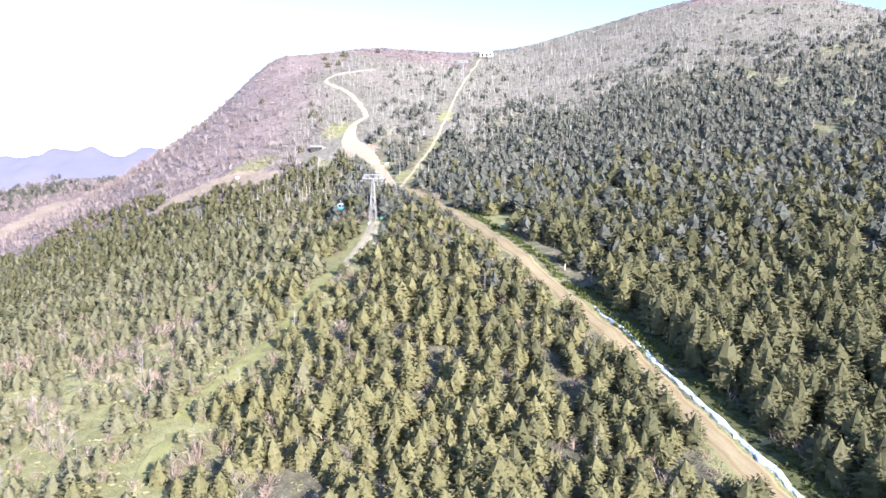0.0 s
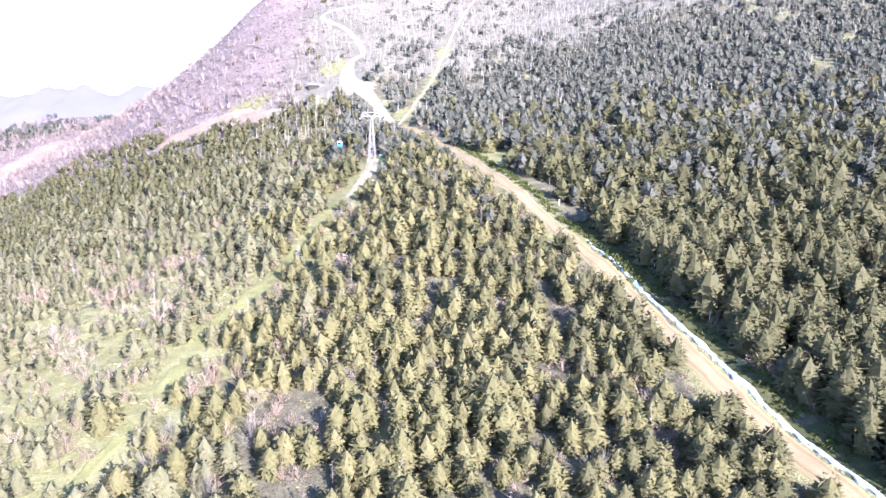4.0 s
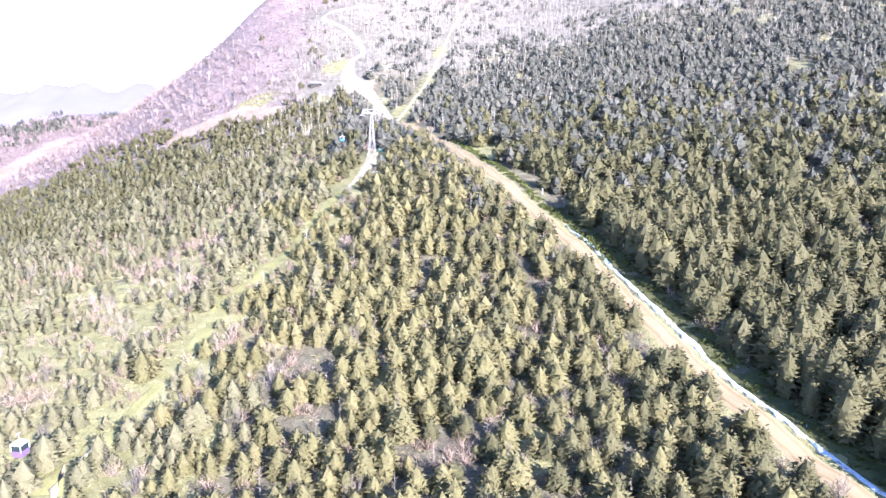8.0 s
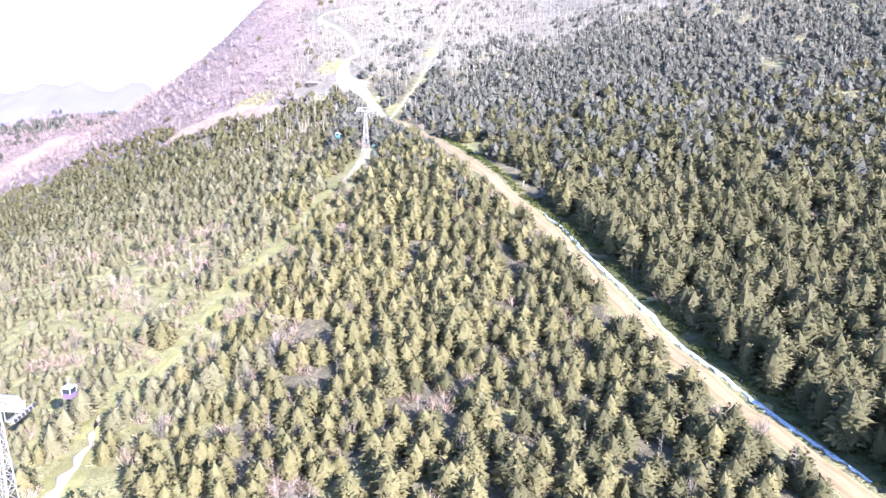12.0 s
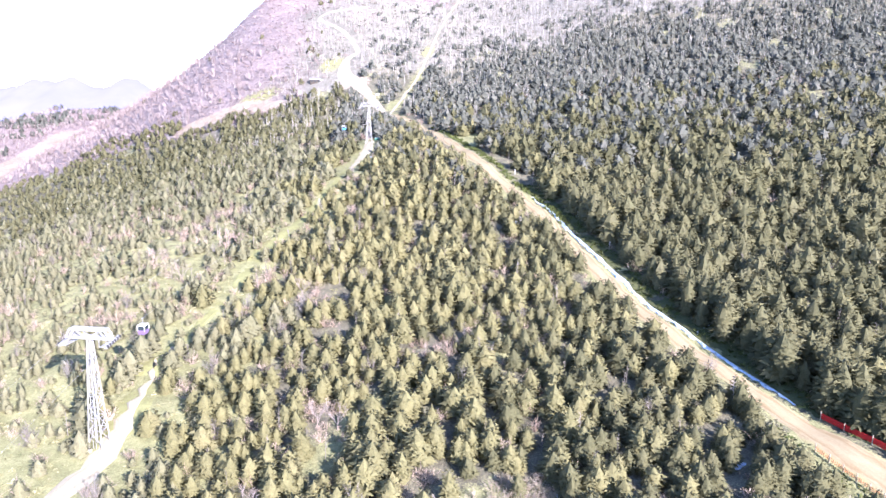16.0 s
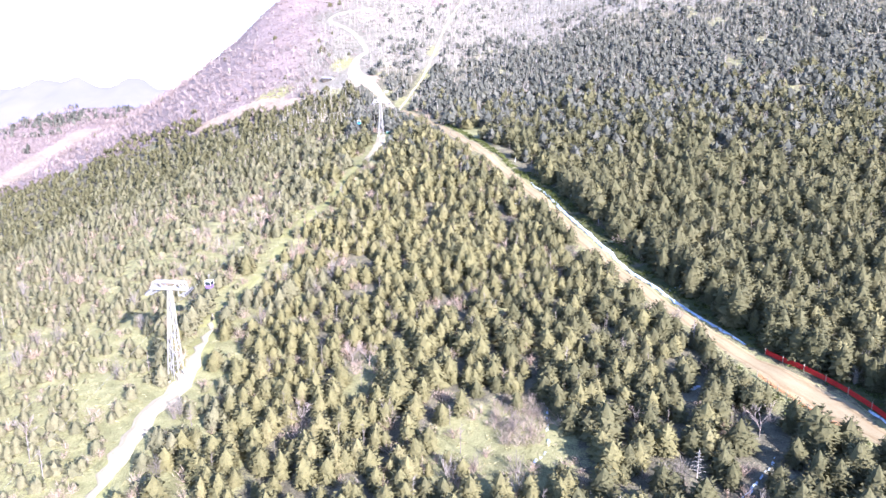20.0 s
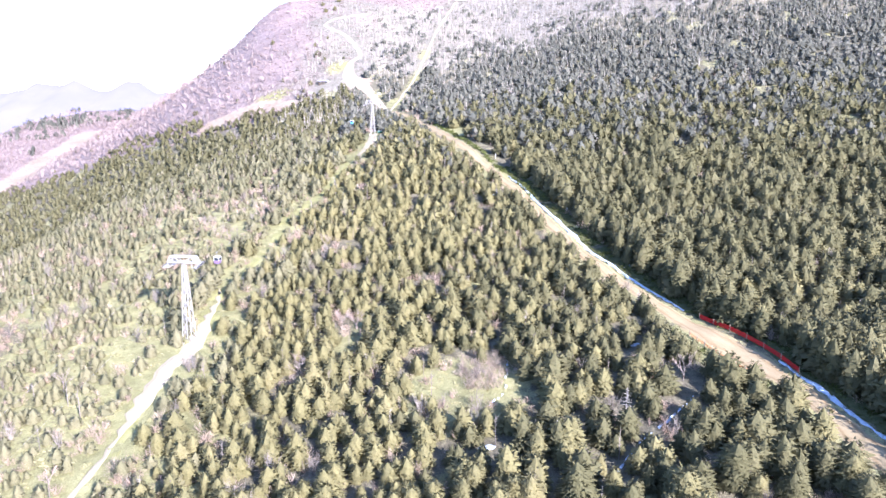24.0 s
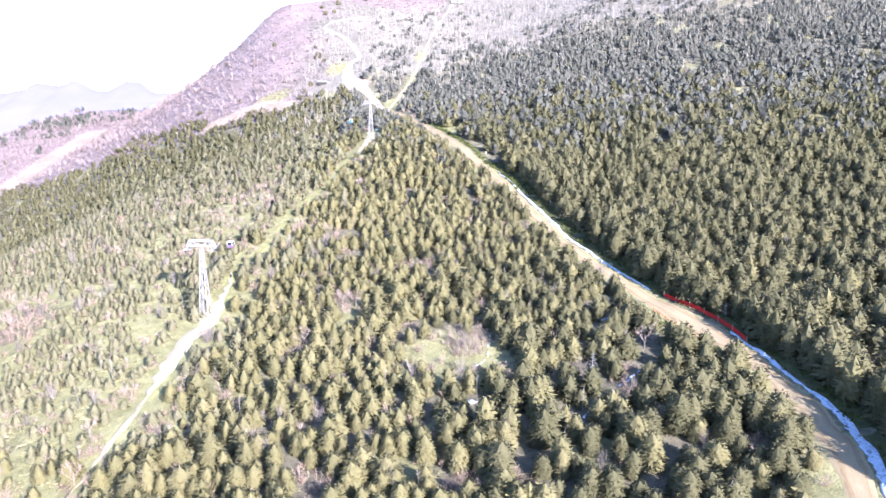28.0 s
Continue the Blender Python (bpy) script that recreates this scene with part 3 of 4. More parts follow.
vl = LINES["road"][(rl[:, 1] < 108) & (rl[:, 1] > -78)]
ribbon("grass_verge", vl, -road_half(vl[:, 1]) - 6.2, -road_half(vl[:, 1]) - 0.6, 0.1, M_VERGE_SHADED, "green grassy verge below the firs, darkened as in their shade", "verge", ragged=0.6, seed=9)


def line_between(name, y_hi, y_lo, shift):
    p = LINES[name]
    p = p[(p[:, 1] <= y_hi) & (p[:, 1] >= y_lo)]
    d = np.gradient(p, axis=0)
    side = np.stack([d[:, 1], -d[:, 0]], 1) / np.hypot(d[:, 0], d[:, 1])[:, None]
    return p + side * (np.asarray(shift) * np.ones(len(p)))[:, None]


def snow_bank(y_hi, y_lo, wide, seed, label):
    p = LINES["road"]
    p = p[(p[:, 1] <= y_hi) & (p[:, 1] >= y_lo)]
    line = line_between("road", y_hi, y_lo, -road_half(p[:, 1]) - 0.75)
    t = np.linspace(0, 1, len(line))
    w = wide * (0.2 + 0.8 * np.sin(np.pi * np.clip(t, 0, 1)) ** 0.6)
    n = int(len(line) * 5)
    fine = np.linspace(0, len(line) - 1, n)
    line = np.stack([np.interp(fine, np.arange(len(line)), line[:, k]) for k in (0, 1)], 1)
    w = np.interp(fine, np.arange(len(w)), w)
    ribbon("snow_bank", line, -w * 0.42, w * 0.48, 0.12, M_SNOW_SHADED, label, "snow", cross=11, crown=0.07, ragged=0.22, seed=seed, kind="stuff", gaps=-1.1, lumps=1.3)


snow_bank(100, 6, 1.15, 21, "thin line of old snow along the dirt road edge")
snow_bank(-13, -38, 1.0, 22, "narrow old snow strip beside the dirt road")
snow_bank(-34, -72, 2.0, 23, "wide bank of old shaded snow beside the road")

# ---- plant shapes ----


def fir_shape(rng, rings, sides, sprays, radius=0.42):
    """The crown of a fir one metre high: a full, tiered and uneven cone, feathered all over with short pointed sprays."""
    v, f, n = [], [], []
    lean, bulge = rng.uniform(0.32, 0.50), rng.uniform(0.0, 0.22)
    squash, ang0, ang1 = rng.uniform(0.85, 1.0), rng.uniform(0, 6.283), rng.uniform(0, 6.283)
    tiers = rng.uniform(6.5, 9.0)

    def reach(h, a):
        lobes = 1 + bulge * math.sin(a + ang0) + 0.12 * math.sin(3 * a + ang1 + 5 * h)
        flare = 0.9 + 0.2 * (1 - (h * tiers + 0.12 * math.sin(2 * a + ang0)) % 1.0)
        return (radius * max(0.0, 1.01 - h) ** lean * lobes * flare + 0.018) * min(1.0, 0.6 + h * 2.2)

    def tri(p, q, r, soft, follow=0.25):
        p, q, r = np.array(p), np.array(q), np.array(r)
        mid = (p + q + r) / 3
        d = math.hypot(mid[0], mid[1]) + 1e-6
        face, out = np.cross(q - p, r - p), np.array([mid[0] / d, mid[1] / d, 0.48])
        face /= np.linalg.norm(face) + 1e-9
        if face @ out < 0:
            face, q, r = -face, r, q
        k = len(v)
        v.extend([p, q, r])
        normal = out / np.linalg.norm(out) * (1 - follow) + face * follow + rng.uniform(-soft, soft, 3)
        n.extend([normal / np.linalg.norm(normal)] * 3)
        f.append((k, k + 1, k + 2))

    core = []
    for k in range(rings):
        h = 0.03 + 0.82 * k / rings
        for a in range(sides):
            b = 6.283 * (a + 0.5 * (k % 2)) / sides
            r = reach(h, b) * rng.uniform(0.52, 0.76)
            core.append((r * math.cos(b), r * math.sin(b), h + rng.uniform(-0.03, 0.02)))
    core.append((0.002, 0, 0.92))
    for k in range(rings):
        for a in range(sides):
            p, q = k * sides + a, k * sides + (a + 1) % sides
            if k == rings - 1:
                tri(core[p], core[q], core[-1], 0.25, 0.5)
            else:
                tri(core[p], core[q], core[p + sides], 0.25, 0.5)
                tri(core[q], core[q + sides], core[p + sides], 0.25, 0.5)
    size = math.sqrt(300.0 / sprays)
    for k in range(sprays):
        h = 1 - (1 - (k + rng.rand()) / sprays) ** 0.68
        h = min(0.955, 0.03 + 0.94 * h)
        a = k * 2.39996 + rng.uniform(-0.5, 0.5)
        r = reach(h, a)
        near, far = r * rng.uniform(0.52, 0.82), r * rng.uniform(0.9, 1.14) + 0.01
        swing, droop = a + rng.uniform(-0.35, 0.35), (rng.uniform(-0.1, 0.42) - 0.4 * h) * (far - near) + 0.02 * (0.5 - h)
        w, tilt = (0.004 + 0.115 * r) * rng.uniform(0.6, 1.3) * size, rng.uniform(-0.9, 0.9)
        ca, sa = math.cos(a), math.sin(a)
        tri((near * ca - w * sa, near * sa + w * ca, h + w * tilt), (near * ca + w * sa, near * sa - w * ca, h - w * tilt), (far * math.cos(swing), far * math.sin(swing), h - droop), 0.2)
    v, f, n = np.array(v), np.array(f), np.array(n)
    v[:, 1] *= squash
    return v, f, n


def broom_shape(rng, stems, spread, thick):
    """Bare stems that fan upwards from the ground, one metre high."""
    v, f = [], []
    for _ in range(stems):
        a, s, t = rng.uniform(0, 6.283), rng.uniform(0.15, 1.0) * spread, rng.uniform(0.6, 1.0)
        b = a + 1.57
        w = thick * rng.uniform(0.6, 1.2)
        m = (s * 0.45 * math.cos(a), s * 0.45 * math.sin(a), t * 0.55)
        n = len(v)
        v += [(w * math.cos(b) * 0.6, w * math.sin(b) * 0.6, 0), (-w * math.cos(b) * 0.6, -w * math.sin(b) * 0.6, 0), (m[0] + w * math.cos(b), m[1] + w * math.sin(b), m[2]), (m[0] - w * math.cos(b), m[1] - w * math.sin(b), m[2]), (s * math.cos(a), s * math.sin(a), t)]
        f += [(n, n + 1, n + 3), (n, n + 3, n + 2), (n + 2, n + 3, n + 4)]
        c = a + rng.choice((-1, 1)) * rng.uniform(0.6, 1.4)
        n = len(v)
        v += [(m[0], m[1], m[2] - 0.05), (m[0], m[1], m[2] + 0.05), (m[0] + 0.3 * spread * math.cos(c), m[1] + 0.3 * spread * math.sin(c), min(1, m[2] + 0.25))]
        f += [(n, n + 1, n + 2)]
    return np.array(v), np.array(f)


def puff_shape(rng, stems, thick):
    """A soft dome of bare twigs that fork towards the outside, one metre high."""
    v, f = [], []
    for _ in range(stems):
        a, e, g = rng.uniform(0, 6.283), rng.uniform(0.25, 1.5), rng.uniform(0, 6.283)
        d = np.array([math.cos(a) * math.cos(e) * 0.75, math.sin(a) * math.cos(e) * 0.75, math.sin(e)])
        tip = d * rng.uniform(0.7, 1.0)
        b = np.array([math.cos(g), math.sin(g), 0]) * thick * 0.5
        n = len(v)
        v += [tip * 0.1 + b, tip * 0.1 - b, tip * 0.75 + b * 0.8]
        f += [(n, n + 1, n + 2)]
        for _ in range(3):
            q = tip * rng.uniform(0.35, 0.75)
            end = q + d * 0.25 + rng.uniform(-0.2, 0.2, 3)
            end[2] = min(max(end[2], 0.08), 1.02)
            n = len(v)
            v += [q + b * 0.9, q - b * 0.9, end]
            f += [(n, n + 1, n + 2)]
    return np.array(v), np.array(f)


def snag_shape(rng, arms=5):
    """A dead standing trunk with a few broken branches, one metre high."""
    v, f = [], []
    lean = rng.uniform(-0.06, 0.06, 2)
    for z, r in ((0, 0.021), (0.55, 0.014), (1.0, 0.004)):
        for k in range(3):
            a = 2.094 * k
            v.append((lean[0] * z + r * math.cos(a), lean[1] * z + r * math.sin(a), z))
    for s in (0, 3):
        for k in range(3):
            a, b = s + k, s + (k + 1) % 3
            f += [(a, b, b + 3), (a, b + 3, a + 3)]
    for _ in range(arms):
        z, a, reach = rng.uniform(0.35, 0.92), rng.uniform(0, 6.283), rng.uniform(0.08, 0.2)
        n = len(v)
        x0, y0 = lean[0] * z, lean[1] * z
        v += [(x0, y0, z - 0.013), (x0, y0, z + 0.013), (x0 + reach * math.cos(a), y0 + reach * math.sin(a), z + rng.uniform(0.02, 0.16))]
        f += [(n, n + 1, n + 2)]
    return np.array(v), np.array(f)


def tuft_shape(rng, blades, spread):
    """A low cushion of short leaning leaves, one metre across."""
    v, f = [], []
    for _ in range(blades):
        a, r = rng.uniform(0, 6.283), spread * math.sqrt(rng.rand()) * 0.5
        x, y = r * math.cos(a), r * math.sin(a)
        b = rng.uniform(0, 6.283)
        w, h = rng.uniform(0.10, 0.22), (0.5 - 0.5 * r / spread) * rng.uniform(0.6, 1.1)
        n = len(v)
        v += [(x - w * math.cos(b), y - w * math.sin(b), h * 0.35), (x + w * math.cos(b), y + w * math.sin(b), h * 0.35), (x + 0.25 * math.cos(a) * rng.rand(), y + 0.25 * math.sin(a) * rng.rand(), h)]
        v += [(x, y, 0.0)]
        f += [(n, n + 1, n + 2), (n, n + 3, n + 1)]
    return np.array(v), np.array(f)


def scatter(name, shapes, x, y, high, wide, mat, label, category, sink=0.1, seed=0):
    """Joins one plant per place into a single mesh, each turned, sized and tinted on its own."""
    rng = np.random.RandomState(seed)
    z, kind = ground_z(x, y) - sink, rng.randint(len(shapes), size=len(x))
    turn, tone = rng.uniform(0, 6.283, len(x)), 0.6 * rng.rand(len(x)) + 0.2 * (1 + np.clip(rough_noise(x, y, 38, 91), -1, 1))
    vs, fs, ts, ns, n = [], [], [], [], 0
    for k, shape in enumerate(shapes):
        sv, sf = shape[:2]
        s = np.nonzero(kind == k)[0]
        if not len(s):
            continue
        c, d = np.cos(turn[s])[:, None], np.sin(turn[s])[:, None]
        px = (sv[None, :, 0] * c - sv[None, :, 1] * d) * wide[s, None] + x[s, None]
        py = (sv[None, :, 0] * d + sv[None, :, 1] * c) * wide[s, None] + y[s, None]
        pz = sv[None, :, 2] * high[s, None] + z[s, None]
        vs.append(np.stack([px, py, pz], -1).reshape(-1, 3))
        fs.append((sf[None] + (n + np.arange(len(s)) * len(sv))[:, None, None]).reshape(-1, 3))
        ts.append(np.repeat(tone[s], len(sv)))
        n += len(s) * len(sv)
        if len(shape) > 2:
            sn = shape[2]
            ns.append(np.stack([sn[None, :, 0] * c - sn[None, :, 1] * d, sn[None, :, 0] * d + sn[None, :, 1] * c, np.broadcast_to(sn[None, :, 2], (len(s), len(sn)))], -1).reshape(-1, 3))
    me = array_mesh(name, np.vstack(vs), np.vstack(fs), mat, np.concatenate(ts), bool(ns), np.vstack(ns) if ns else None)
    return tagged(new(name, me), label, category, kind="stuff")


def jittered(x0, x1, y0, y1, step, seed):
    rng = np.random.RandomState(seed)
    gx, gy = np.meshgrid(np.arange(x0, x1, step), np.arange(y0, y1, step))
    x = gx.ravel() + (np.arange(gy.size) // gx.shape[1] % 2) * step / 2
    return x + rng.uniform(-0.48, 0.48, gx.size) * step, gy.ravel() + rng.uniform(-0.48, 0.48, gx.size) * step, rng


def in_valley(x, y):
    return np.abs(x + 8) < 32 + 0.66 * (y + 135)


# ---- firs ----
fx, fy, frng = jittered(-150, 150, -64, 62, 2.62, 30)
ux, uy, _ = jittered(-430, 330, 62, 470, 2.9, 31)
fx, fy = np.concatenate([fx, ux]), np.concatenate([fy, uy])
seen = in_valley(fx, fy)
thin = np.where(fy > 170, 0.66, 1.0)
road_x = np.interp(-fy, -LINES["road"][:, 1], LINES["road"][:, 0])
edge_row = (fx > road_x) & (off_line(fx, fy, "road") < 13) & (fy < 100)
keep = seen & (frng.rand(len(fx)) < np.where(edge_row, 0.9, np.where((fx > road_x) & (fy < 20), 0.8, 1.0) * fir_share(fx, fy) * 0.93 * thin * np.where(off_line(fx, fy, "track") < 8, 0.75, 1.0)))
fx, fy = fx[keep], fy[keep]
clear = free_of_lines(fx, fy, 0.3)
fx, fy = fx[clear], fy[clear]
road_x = np.interp(-fy, -LINES["road"][:, 1], LINES["road"][:, 0])
by_road = np.exp(-((off_line(fx, fy, "road") / 11) ** 2)) * (fy < 110)
fh = np.clip(frng.normal(4.7, 0.85, len(fx)), 2.4, 7.2) * (1 - 0.28 * np.clip((fy - 180) / 200, 0, 1)) * (1 + 0.12 * rough_noise(fx, fy, 40, 8))
fh *= np.where(fx < -62, np.interp(fy, [-75, 40, 100, 160], [0.62, 0.62, 0.75, 0.95]), 1.0) * np.where(fx > 2, np.interp(fy, [-40, -20, 0], [1.32, 1.28, 1.0]), 1.0)
fh *= 1 + np.where(fx > road_x, 0.62, 0.12) * by_road
fh *= np.where(fx > road_x, np.interp(fy, [-64, 110, 200], [1.24, 1.24, 1.0]), 1.0)
fh = np.minimum(fh, np.where((fx < road_x) & (fx > road_x - 5) & (fy < 0), 5.8, 9.6))
fh = np.where((fx < road_x) & (off_line(fx, fy, "road") < 8) & (fy > 105) & (fy < 182), np.minimum(fh, 2.7 + 0.16 * off_line(fx, fy, "road")), fh)
fh *= np.where(fx < road_x, np.interp(fy, [-64, 20, 80, 200], [0.8, 0.82, 0.86, 0.92]), np.interp(fy, [-64, 20, 80], [0.86, 0.88, 0.94]))
by_track = (fx > np.interp(-fy, -LINES["track"][:, 1], LINES["track"][:, 0])) & (off_line(fx, fy, "track") < 9) & (fy < 150) & (fy > -45)
fh = np.where(by_track, np.minimum(fh * 0.8, 3.6), fh)
fw = np.minimum(fh, 5.6 + 0.45 * (fh - 5.6)) * np.interp(fy, [-64, 20, 90, 170, 200], [0.92, 0.92, 0.96, 1.0, 1.1]) * frng.uniform(0.88, 1.3, len(fh))
own = np.nonzero(fy < -30)[0]
own = own[np.argsort(fy[own])][:300]
rest = np.setdiff1d(np.arange(len(fx)), own)
srng = np.random.RandomState(5)
NEAR = [fir_shape(srng, 6, 8, 860) for _ in range(12)]
MID = [fir_shape(srng, 4, 7, 250) for _ in range(12)]
NEXT = [fir_shape(srng, 3, 6, 160) for _ in range(10)]
FAR = [fir_shape(srng, 3, 4, 78, 0.44) for _ in range(10)]
LAST = [fir_shape(srng, 3, 4, 36, 0.46) for _ in range(10)]
# Shade-darkened firs take over across the eastern slope, haze-blued ones further up it.
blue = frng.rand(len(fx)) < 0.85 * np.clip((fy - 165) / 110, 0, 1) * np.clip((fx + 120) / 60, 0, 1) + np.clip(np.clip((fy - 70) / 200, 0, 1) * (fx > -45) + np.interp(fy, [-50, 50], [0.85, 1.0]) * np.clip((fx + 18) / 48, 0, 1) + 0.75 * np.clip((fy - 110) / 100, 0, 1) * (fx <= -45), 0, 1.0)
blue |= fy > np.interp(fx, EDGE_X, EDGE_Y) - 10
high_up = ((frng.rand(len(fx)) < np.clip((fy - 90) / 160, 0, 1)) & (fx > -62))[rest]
low, mid, top = fy[rest] < 45, (fy[rest] >= 100) & (fy[rest] < 170), fy[rest] >= 170
next_up = (fy[rest] >= 45) & (fy[rest] < 100)
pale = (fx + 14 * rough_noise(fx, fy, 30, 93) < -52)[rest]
STANDS = []
for words, band, shapes in (("lower slope", low, MID), ("slope above the lower pylon", next_up, NEXT), ("middle slope", mid, FAR), ("upper slope", top, LAST)):
    STANDS += [("haze-greyed green fir forest on the western " + words, band & ~blue[rest] & pale, shapes, M_FIR_HAZED), ("olive-green fir forest on the " + words, band & ~blue[rest] & ~pale, shapes, M_FIR), ("shade-dark green fir forest on the " + words, band & blue[rest] & ~(high_up & (mid | top)), shapes, M_FIR_SHADED), ("haze-blued dark fir forest on the " + words, band & blue[rest] & high_up & (mid | top), shapes, M_FIR_TOP)]
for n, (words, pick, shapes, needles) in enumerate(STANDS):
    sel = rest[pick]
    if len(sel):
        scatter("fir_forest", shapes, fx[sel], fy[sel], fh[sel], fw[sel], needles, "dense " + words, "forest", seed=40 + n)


yx, yy, yr = jittered(-150, -44, -64, 130, 2.7, 71)
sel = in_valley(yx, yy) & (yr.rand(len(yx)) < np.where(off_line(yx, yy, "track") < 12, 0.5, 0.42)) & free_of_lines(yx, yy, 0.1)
yx, yy = yx[sel], yy[sel]
yh = yr.uniform(1.0, 2.5, len(yx))
scatter("young_firs", FAR, yx, yy, yh, yh * 1.2, M_FIR_HAZED, "young haze-greyed green firs filling gaps on the slope", "forest", seed=72)
lx, ly, lr = jittered(-150, 130, -190, -64, 5.0, 36)
sel = lr.rand(len(lx)) < fir_share(lx, ly) * 0.9
lx, ly = lx[sel], ly[sel]
sel = free_of_lines(lx, ly, 0.3)
lx, ly = lx[sel], ly[sel]
lh = lr.uniform(3.6, 6.4, len(lx))
scatter("fir_forest", LAST, lx, ly, lh, lh * 1.1, M_FIR, "dense olive-green fir forest at the foot of the slope", "forest", seed=37)
wx, wy, wr = jittered(-560, -350, 470, 680, 6.0, 33)
sel = wr.rand(len(wx)) < 0.3 + 0.4 * rough_noise(wx, wy, 60, 34)
sel &= off_line(wx, wy, "piste") > 22
wx, wy = wx[sel], wy[sel]
wh = wr.uniform(4, 7.5, len(wx))
scatter("fir_forest", LAST, wx, wy, wh, wh, M_FIR_TOP, "scattered dark firs on the western ridge", "forest", seed=35)


def fir_tree(shape, needles, words):
    """A fir one metre high, to be sized and stood in its place."""
    root = tagged(new("fir_tree"), words, "tree", "firs of the lower slope")
    crown = new("crown", array_mesh("crown", shape[0], shape[1], needles, None, True, shape[2]))
    crown.parent = root
    one_bar("trunk", (0, 0, 0), (0, 0, 0.9), 0.035, M_BARK, root, 0.006, 6)
    return root


KINDS = [(M_FIR, "olive-green conical fir on the sunlit slope"), (M_FIR_SHADED, "bushy fir near the dirt road, needles darkened as in shade")]
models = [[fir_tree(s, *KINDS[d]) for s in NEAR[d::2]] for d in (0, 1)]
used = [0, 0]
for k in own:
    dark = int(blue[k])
    m = Matrix.LocRotScale((fx[k], fy[k], gz(fx[k], fy[k]) - 0.1), Euler((0, 0, frng.uniform(0, 6.283))), None)
    pool = models[dark]
    if used[dark] < len(pool):
        ob = pool[used[dark]]
        ob.matrix_basis = m
    else:
        ob = copy_thing(pool[used[dark] % len(pool)], m)
    used[dark] += 1
    ob.scale = (fw[k], fw[k], fh[k])
    ob["label"] = ("tall " if fh[k] > 6.0 else "small " if fh[k] < 4.0 else "") + KINDS[dark][1]

# ---- bare trees, scrub and grass ----
prng = np.random.RandomState(9)
SNAGS = [snag_shape(prng) for _ in range(8)]
FINE = [puff_shape(prng, 44, 0.017) for _ in range(4)]
STANDING = [snag_shape(prng, 16) for _ in range(6)]
PUFFS = [puff_shape(prng, 30, 0.021) for _ in range(7)]
SPARSE = [broom_shape(prng, 9, 0.6, 0.015) for _ in range(5)]
TUFTS, SMALL = [tuft_shape(prng, 12, 1.0) for _ in range(5)], [tuft_shape(prng, 7, 1.0) for _ in range(6)]


def places(step, seed, x0, x1, y0, y1, share):
    x, y, r = jittered(x0, x1, y0, y1, step, seed)
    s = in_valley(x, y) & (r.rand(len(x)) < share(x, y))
    x, y = x[s], y[s]
    s = free_of_lines(x, y, -0.4)
    return x[s], y[s], r


def past_edge(x, y):
    return y - np.interp(x, EDGE_X, EDGE_Y)


x, y, r = places(2.75, 51, -200, 330, 200, 560, lambda x, y: np.where(x > -100, np.clip((past_edge(x, y) + 170) / 190, 0, 0.95), 0.1) * np.clip((np.interp(x, [-60, 20, 120], [122, 150, 168]) - ground_z(x, y)) / 25, 0, 1) * np.where((y > 440) & (x < -14), 0.15, 1))
h = r.uniform(2.2, 5.0, len(x))
scatter("dead_trees", SNAGS, x, y, h, h, M_DEAD, "grey-white standing dead trees across the upper slope", "dead trees", seed=52)
x, y, r = places(4.2, 53, -420, 330, 230, 640, lambda x, y: np.clip(past_edge(x, y) / 30 + 0.4, 0, 0.95))
w = r.uniform(1.8, 4.2, len(x))
west = (x < -90 + r.uniform(-35, 35, len(x))) | (ground_z(x, y) > 162 + r.uniform(-8, 8, len(x))) | ((y > 440) & (x < -14))
for side, leaf, words in ((west, M_SCRUB, "purple-brown leafless scrub covering the ridge"), (~west, M_HEATH, "grey-brown dwarf scrub covering the mountain")):
    scatter("heath_scrub", SMALL, x[side], y[side], w[side] * 0.75, w[side], leaf, words, "scrub", seed=54)
x, y, r = places(4.3, 55, -520, -50, 255, 660, lambda x, y: np.clip(past_edge(x, y) / 20 + 0.3, 0, 0.85) * (x < -85) * np.clip((88 - ground_z(x, y)) / 40, 0.05, 1))
h = r.uniform(2.2, 6.5, len(x))
scatter("bare_thicket", SPARSE, x, y, h, h, M_RIDGE, "pinkish-brown leafless birch thicket on the ridge", "thicket", seed=56)
x, y, r = places(1.8, 57, -160, 130, -64, 230, lambda x, y: 0.95 * clump_share(x, y) + np.where(fir_share(x, y) < 0.5, 0.16, np.where(x < 10, 0.13, 0.05)))
h = r.uniform(1.1, 2.8, len(x))
scatter("bare_shrubs", PUFFS, x, y, h, h * 1.35, M_TWIG, "leafless pinkish-grey shrubs between the firs", "shrubs", seed=58)
x, y, r = places(1.0, 68, -12, 8, -26, 0, lambda x, y: np.where(np.hypot((x + 1.8) / 4.4, (y + 13.5) / 7.0) < 1 + 0.2 * rough_noise(x, y, 5, 69), 0.85, 0.0))
h = r.uniform(1.0, 2.0, len(x))
scatter("bare_brush", FINE, x, y, h, h * 1.3, M_BRUSH, "soft pale pinkish-beige leafless brush filling a glade", "brush", seed=69)
x, y, r = places(5.6, 61, -140, 140, -64, 260, lambda x, y: 0.4 + 0.25 * rough_noise(x, y, 25, 15))
h = r.uniform(2.6, 5.4, len(x))
scatter("grey_snags", [*FINE, *STANDING], x, y, h, h * 0.7, M_GREY, "grey leafless saplings scattered among the firs", "bare trees", seed=62)
